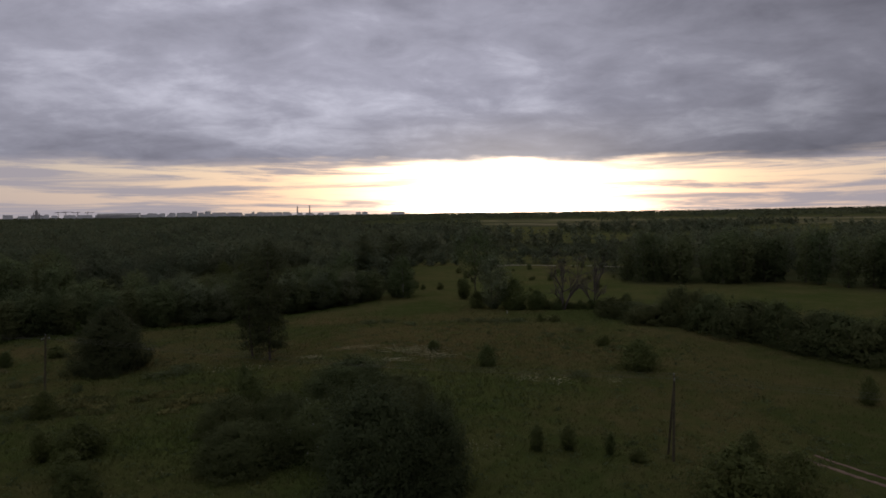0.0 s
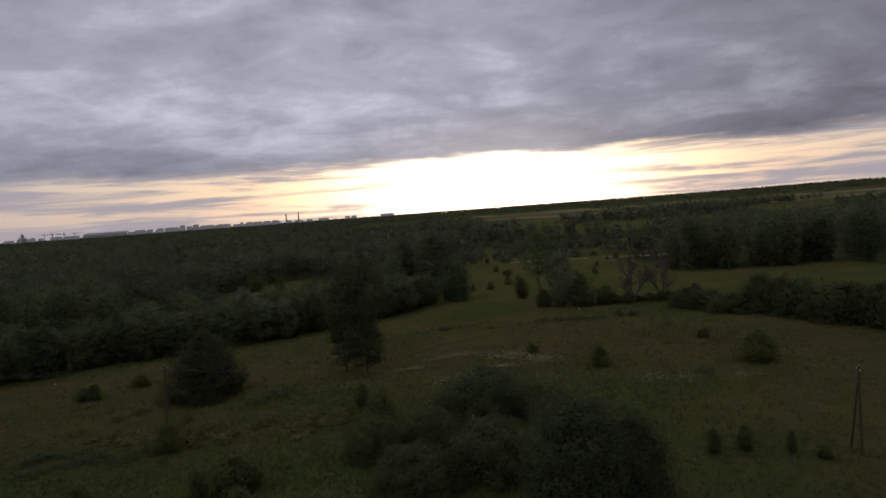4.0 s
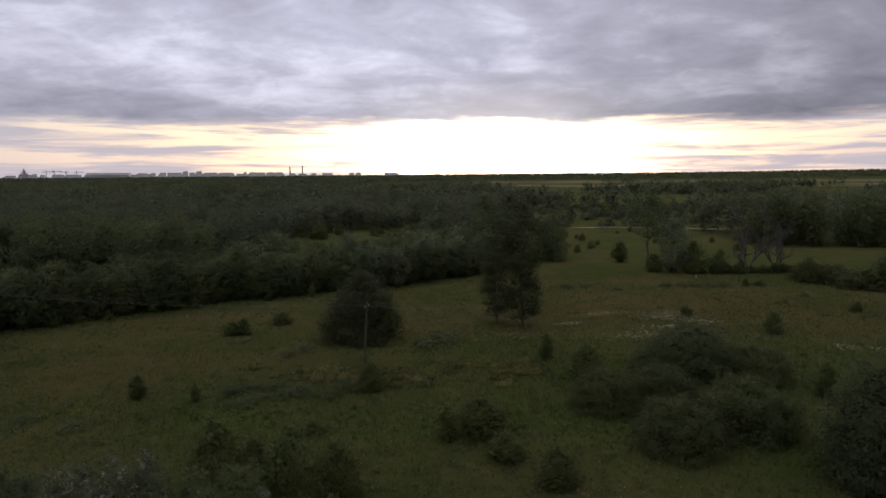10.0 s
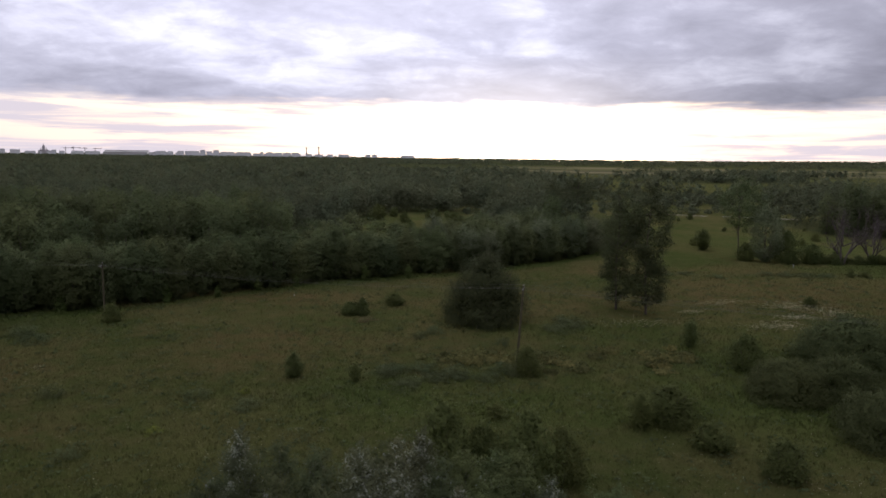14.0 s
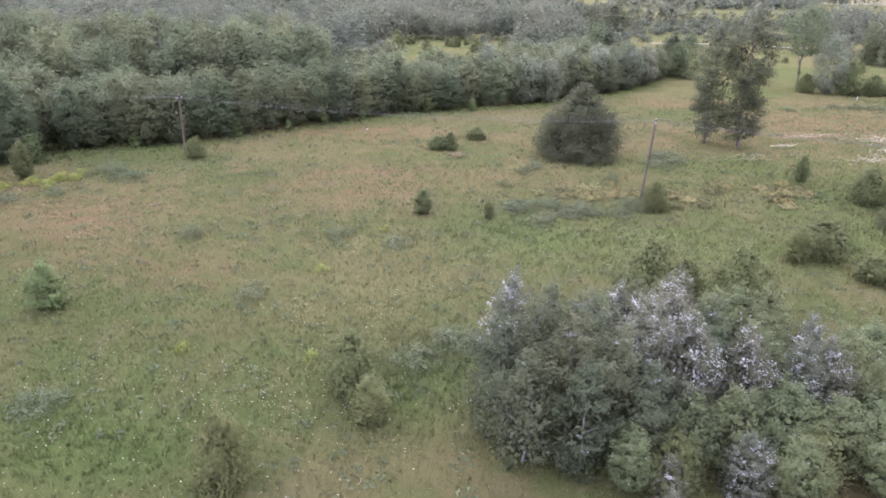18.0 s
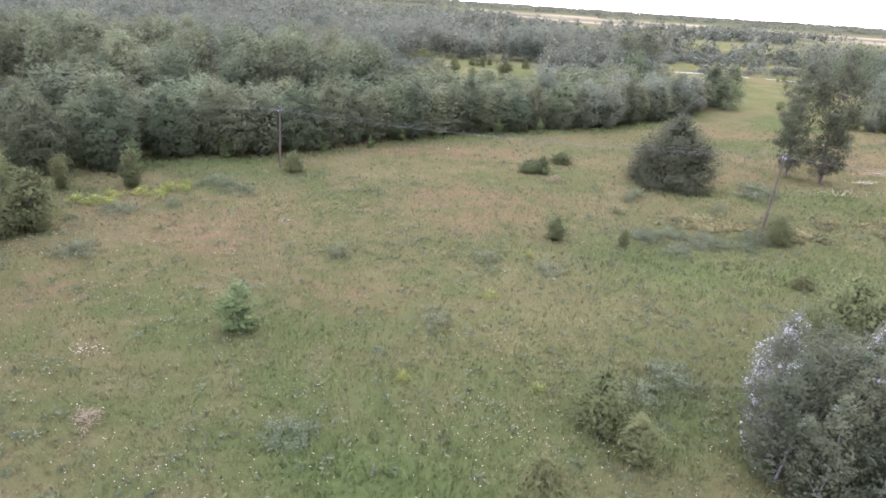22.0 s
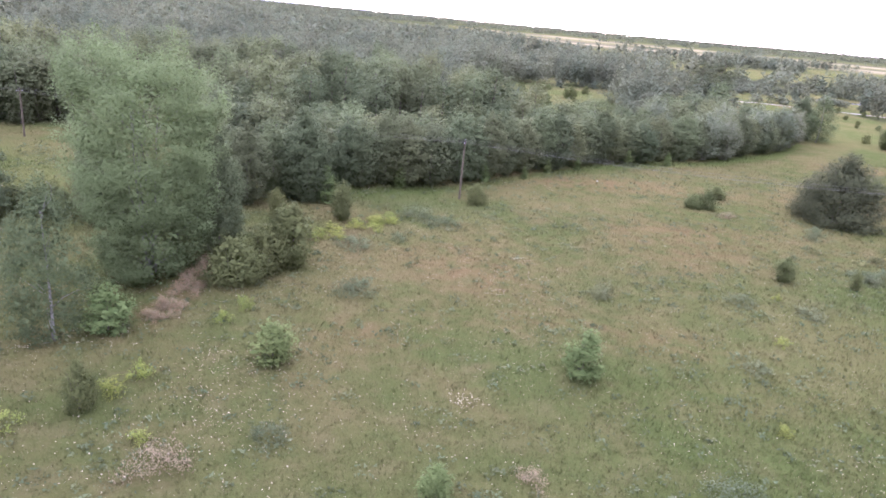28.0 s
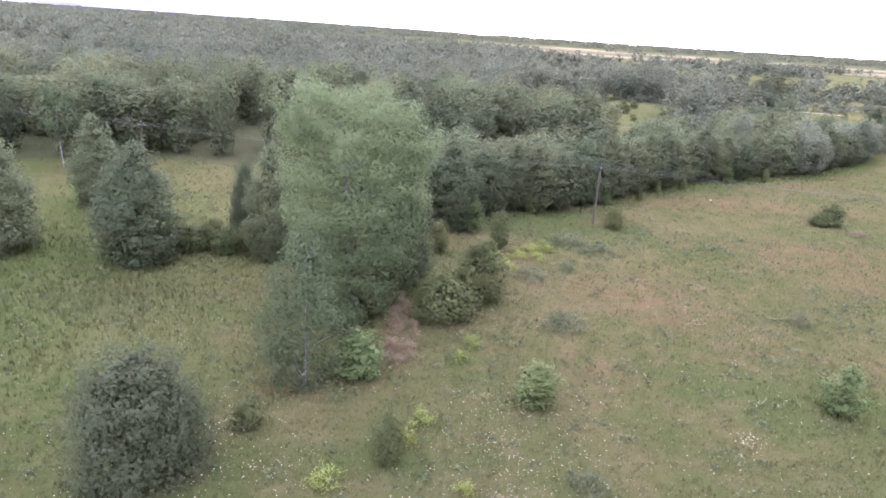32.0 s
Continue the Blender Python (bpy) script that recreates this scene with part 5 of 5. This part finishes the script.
def flowers():
    rng = np.random.default_rng(9)
    n = 130000
    x, y = rng.uniform(-185, -20, n), rng.uniform(28, 125, n)
    drift = 0.5 + 0.5 * np.sin(x * 0.16 + 2.2 * np.sin(y * 0.13)) * np.sin(y * 0.21 + 1.7 * np.sin(x * 0.11))
    chance = (0.15 + 0.85 * drift ** 2) * np.interp(x, [-185, -150, -100, -60, -20], [0.7, 1.0, 0.8, 0.3, 0.15]) * np.interp(y, [28, 75, 100, 125], [1, 0.9, 0.45, 0.2])
    keep = rng.random(n) < chance
    x, y = x[keep], y[keep]
    px, py, big = [x], [y], [np.ones(len(x))]
    for cx, cy, rx, ry, k in ((-5.5, 118.5, 5.0, 3.4, 170), (-1.5, 114.5, 3.2, 3.0, 90), (-13.1, 107.2, 2.6, 2.4, 80), (-17.8, 105.8, 3.2, 1.8, 40), (-15.7, 122.2, 4.2, 1.6, 70), (-23.2, 116.6, 2.2, 0.8, 40), (-8.5, 111.5, 3.0, 1.2, 70), (-122.2, 58.1, 1.2, 0.7, 45), (12, 98.5, 2.0, 1.8, 30), (17, 97.4, 2.0, 1.8, 24), (-33, 110, 6, 2, 60), (25, 97.5, 2.0, 1.6, 22), (-150, 47, 7, 3.5, 80), (4, 74, 2.5, 3, 90),
                              (-117, 78, 1.0, 0.7, 26), (-30, 60, 4, 4, 60), (-158, 53.5, 4, 2.0, 36), (-113, 88, 1.0, 0.7, 24), (-141, 62, 2, 3, 50)):
        k = int(k * (4.2 if cy > 92 else 1.6))
        px.append(rng.normal(cx, rx * 0.6, k)), py.append(rng.normal(cy, ry * 0.6, k)), big.append(np.full(k, 2.5 if cy > 92 else 1.3))
    x, y = np.concatenate(px), np.concatenate(py)
    k = len(x)
    r = (0.014 + 0.034 * rng.random(k) ** 1.5) * np.concatenate(big)
    z = land(x, y) + rng.uniform(0.3, 0.65, k)
    ang = np.arange(4) * 2 * math.pi / 4
    v = np.stack([x[:, None] + r[:, None] * np.cos(ang), y[:, None] + r[:, None] * np.sin(ang), z[:, None] + rng.normal(size=(k, 4)) * 0.012], 2).reshape(-1, 3)
    me = mesh_of("flowers", v, np.arange(len(v)).reshape(-1, 4), M_WHITE)
    tagged(new("flowers", me), "scattered white yarrow and daisy heads over the grass", "flowers", kind="stuff")


grass()
low_weeds()
flowers()


# dark weeds in strips before the bare trees
for wx, wy, wh, ww in ((4.5, 150.2, 1.0, 3.6), (8.2, 149.0, 1.2, 3.2), (12.0, 148.2, 1.1, 4.4), (16.4, 147.8, 0.9, 3.8), (-17.0, 150.4, 0.9, 4.0), (-12.6, 149.6, 0.8, 3.4), (-7.5, 146.0, 0.9, 3.0), (20.6, 130.5, 1.2, 2.0)):
    plant("weed_clump", wx, wy, wh, ww, "low dark strip of weeds across the grass", "strips of dark weeds")


# ---- poles and wires ----
def box(w, d, h, z0=0.0):
    bm = bmesh.new()
    bmesh.ops.create_cube(bm, size=1.0)
    bmesh.ops.scale(bm, vec=(w, d, h), verts=bm.verts)
    bmesh.ops.translate(bm, vec=(0, 0, z0 + h / 2), verts=bm.verts)
    return bm


def solid(name, bm, mat):
    me = bpy.data.meshes.new(name)
    bm.to_mesh(me)
    bm.free()
    me.materials.append(mat)
    return me


WIRE_AT = ((-0.62, 0.0), (-0.28, 0.0), (0.62, 0.0), (0.0, 0.42))


def utility_pole(x, y, h, heading, lean=(0.0, 0.0), strut=False):
    z = float(land(x, y))
    root = new("utility_pole")
    root.matrix_world = Matrix.Translation((x, y, z)) @ Euler((lean[0], lean[1], heading)).to_matrix().to_4x4()
    v, f = tube([(0, 0, -0.5), (0, 0, h * 0.4), (0.01, 0, h * 0.8), (0, 0, h)], [0.16, 0.145, 0.125, 0.11], 10)
    part("post", mesh_of("post", v, f, M_POST, True), root)
    bm = box(1.55, 0.10, 0.12, h - 0.55)
    bmesh.ops.bevel(bm, geom=bm.edges, offset=0.012, segments=1)
    arm = part("crossarm", solid("crossarm", bm, M_POST), root)
    for wx, wz in WIRE_AT:
        v, f = tube([(0, 0, 0), (0, 0, 0.07), (0, 0, 0.10), (0, 0, 0.17), (0, 0, 0.20)], [0.02, 0.055, 0.03, 0.05, 0.015], 8)
        part("insulator", mesh_of("insulator", v, f, M_GLAZE, True), arm, "white porcelain insulator", (wx, 0, h - 0.43 + wz))
    if strut:
        v, f = tube([(1.9, 0.5, -0.4), (0.95, 0.25, h * 0.45), (0.08, 0.02, h * 0.88)], [0.14, 0.12, 0.10], 8)
        part("strut", mesh_of("strut", v, f, M_POST, True), root, "slanting timber strut")
    tagged(root, "weathered wooden power pole with a crossarm" + (" and a slanting strut" if strut else ""), "utility pole", "power line poles")
    bpy.context.view_layer.update()
    return [root.matrix_world @ Vector((wx, 0, h - 0.24 + wz)) for wx, wz in WIRE_AT]


heading = math.atan2(62.0, 210.0) * -1 + math.pi / 2
tops = [utility_pole(92.0, 47.0, 9.4, heading), utility_pole(24.2, 70.4, 9.3, heading, strut=True), utility_pole(-54.6, 90.5, 10.6, heading, (0.055, 0.016)), utility_pole(-117.2, 113.0, 8.7, heading, (0.0, 0.012)),
        utility_pole(-187.8, 133.5, 7.8, heading), utility_pole(-262, 160, 8.5, heading)]
for a, b in zip(tops, tops[1:]):
    for p, q in zip(a, b):
        s = np.linspace(0, 1, 15)[:, None]
        line = np.array(p) * (1 - s) + np.array(q) * s
        line[:, 2] -= 4 * 0.9 * (s * (1 - s))[:, 0]
        v, f = tube(line, np.full(15, 0.008), 5)
        tagged(new("power_wire", mesh_of("power_wire", v, f, M_WIRE, True)), "thin sagging grey wire between two wooden poles", "wire", "power line wires")

# small pale things in the grass
bm = box(0.10, 0.10, 1.0, -0.2)
bmesh.ops.bevel(bm, geom=bm.edges, offset=0.02, segments=1)
marker = new("marker_post", solid("marker_post", bm, M_STONE))
marker.location = (14.9, 158.7, float(land(14.9, 158.7)))
tagged(marker, "short white marker post in the grass by the bushes", "post")
v, f = tube([(0, 0, -0.2), (0.02, 0, 0.7), (0.05, 0.01, 1.5)], [0.024, 0.02, 0.015], 6)
stake = new("stake", mesh_of("stake", v, f, M_PALE, True))
stake.location = (-155.3, 49.2, float(land(-155.3, 49.2)))
tagged(stake, "thin pale wooden stake standing in the grass", "stake")
bm = bmesh.new()
bmesh.ops.create_icosphere(bm, subdivisions=2, radius=0.13)
for vert in bm.verts:
    vert.co *= 1 + 0.25 * noise.noise(vert.co * 3)
    vert.co.z = vert.co.z * 0.8 + 0.2
stone = new("stone", solid("stone", bm, M_STONE))
stone.location = (-91.0, 130.3, float(land(-91, 130.3)))
tagged(stone, "pale stone lying in reddish dry grass", "stone")


# ---- the town on the skyline ----
TOWN = 4380.0


def town_place(bearing, away=TOWN):
    x, y = -41 + away * math.sin(radians(bearing)), 6 + away * math.cos(radians(bearing))
    return x, y, float(land(x, y))


def building(start, end, high, deep=40.0, mat=M_CONCRETE, label="distant pale grey apartment block on the skyline", steps=0):
    mid = (start + end) / 2
    wide = radians(abs(end - start)) * TOWN
    x, y, z = town_place(mid)
    root = new("apartment_building")
    root.matrix_world = pose(x, y, z - 0.2, 0, 0, -mid)
    high = 22 + (high - 27) * 0.46
    part("wall", solid("wall", box(wide, deep, high), mat), root)
    top = part("roof", solid("roof", box(wide * 1.01, deep * 1.02, 1.2, high), M_STEEL), root)
    for k in range(steps):
        bm = box(6, 6, 3.5, high + 1.2)
        bmesh.ops.translate(bm, vec=(wide * (0.8 * (k + 0.5) / steps - 0.4), 0, 0), verts=bm.verts)
        part("lift_house", solid("lift_house", bm, mat), top)
    tagged(root, label, "building", "town on the skyline")


town_rng = random.Random(12)
building(-33.6, -33.0, 48)
building(-32.7, -32.1, 42)
building(-30.15, -29.85, 44)
for start, end, high in ((-23.2, -22.45, 44), (-22.3, -21.9, 42), (-21.6, -21.13, 48), (-21.05, -20.0, 50), (-19.93, -19.52, 62), (-19.45, -19.02, 50), (-18.95, -18.5, 64), (-18.4, -17.3, 45), (-17.2, -16.1, 46),
                         (-15.32, -15.1, 46), (-14.88, -14.3, 48), (-14.25, -13.6, 46), (-13.55, -12.9, 45), (-12.85, -12.25, 44), (-6.84, -6.4, 32), (-6.3, -5.85, 34), (-3.86, -2.72, 31), (-28.9, -28.1, 33), (-28.0, -27.0, 34)):
    building(start, end, high, steps=town_rng.randrange(4))
k = -31.8
while k < -9.0:
    wide = town_rng.uniform(0.3, 0.9)
    building(k, k + wide, town_rng.uniform(26, 33), 30, label="distant low building on the skyline")
    k += wide + town_rng.uniform(0.05, 0.5)


def stadium(start, end, high):
    mid, wide = (start + end) / 2, radians(end - start) * TOWN
    x, y, z = town_place(mid, TOWN - 90)
    root = new("stadium")
    root.matrix_world = pose(x, y, z - 0.2, 0, 0, -mid)
    part("bowl", solid("bowl", box(wide * 0.94, 110, high - 9), M_CONCRETE), root)
    part("roof", solid("roof", box(wide, 130, 6, high - 6), M_STONE), root, "flat white roof ring")
    for i in range(31):
        bm = box(1.8, 1.8, high - 6)
        bmesh.ops.translate(bm, vec=(wide * (i / 30 - 0.5) * 0.98, -62, 0), verts=bm.verts)
        part("column", solid("column", bm, M_STONE), root)
    tagged(root, "distant long white stadium with a colonnade and flat roof", "stadium")


stadium(-26.63, -23.69, 34)


def cathedral(bearing):
    x, y, z = town_place(bearing)
    root = new("cathedral")
    root.location = (x, y, z - 0.2)
    part("nave", solid("nave", box(44, 34, 28), M_BRICK), root)
    for dx, top, r in ((0, 66, 8), (-16, 47, 4.5), (16, 47, 4.5)):
        v, f = tube([(0, 0, 20), (0, 0, top - 26), (0, 0, top - 22), (0, 0, top - 14), (0, 0, top - 8), (0, 0, top)], [r, r, r * 1.05, r * 0.75, r * 0.2, 0.4], 12)
        part("tower", mesh_of("tower", v, f, M_BRICK, True), root, "tapered domed tower", (dx, 0, 0))
    tagged(root, "distant cathedral with a tall central dome on the skyline", "church")


cathedral(-30.63)


def chimney(bearing, high):
    x, y, z = town_place(bearing)
    root = new("factory_chimney")
    root.location = (x, y, z - 0.3)
    v, f = tube([(0, 0, 0), (0, 0, high * 0.5), (0, 0, high)], [5.5, 4.4, 3.4], 14)
    part("shaft", mesh_of("shaft", v, f, M_BRICK, True), root)
    v, f = tube([(0, 0, high - 3), (0, 0, high - 2), (0, 0, high), (0, 0, high)], [3.5, 4.2, 4.2, 2.6], 14)
    part("rim", mesh_of("rim", v, f, M_STEEL), root)
    tagged(root, "slim distant factory chimney on the skyline", "chimney", "factory chimneys")


chimney(-11.65, 66)
chimney(-10.65, 72)


def crane(bearing, high, jib, turn):
    x, y, z = town_place(bearing)
    root = new("tower_crane")
    root.matrix_world = pose(x, y, z - 0.3, 0, 0, turn)
    part("mast", solid("mast", box(2.6, 2.6, high), M_STEEL), root)
    bm = box(jib, 2.0, 2.2, high - 6)
    bmesh.ops.translate(bm, vec=(jib * 0.22, 0, 0), verts=bm.verts)
    boom = part("jib", solid("jib", bm, M_STEEL), root)
    bm = box(6, 3, 4, high - 9)
    bmesh.ops.translate(bm, vec=(-jib * 0.25, 0, 0), verts=bm.verts)
    part("counterweight", solid("counterweight", bm, M_CONCRETE), boom)
    tagged(root, "distant grey tower crane above the town", "crane", "tower cranes")


crane(-29.25, 48, 60, 20)
crane(-28.75, 50, 55, 5)
crane(-28.0, 47, 50, 175)
crane(-27.3, 46, 50, 10)
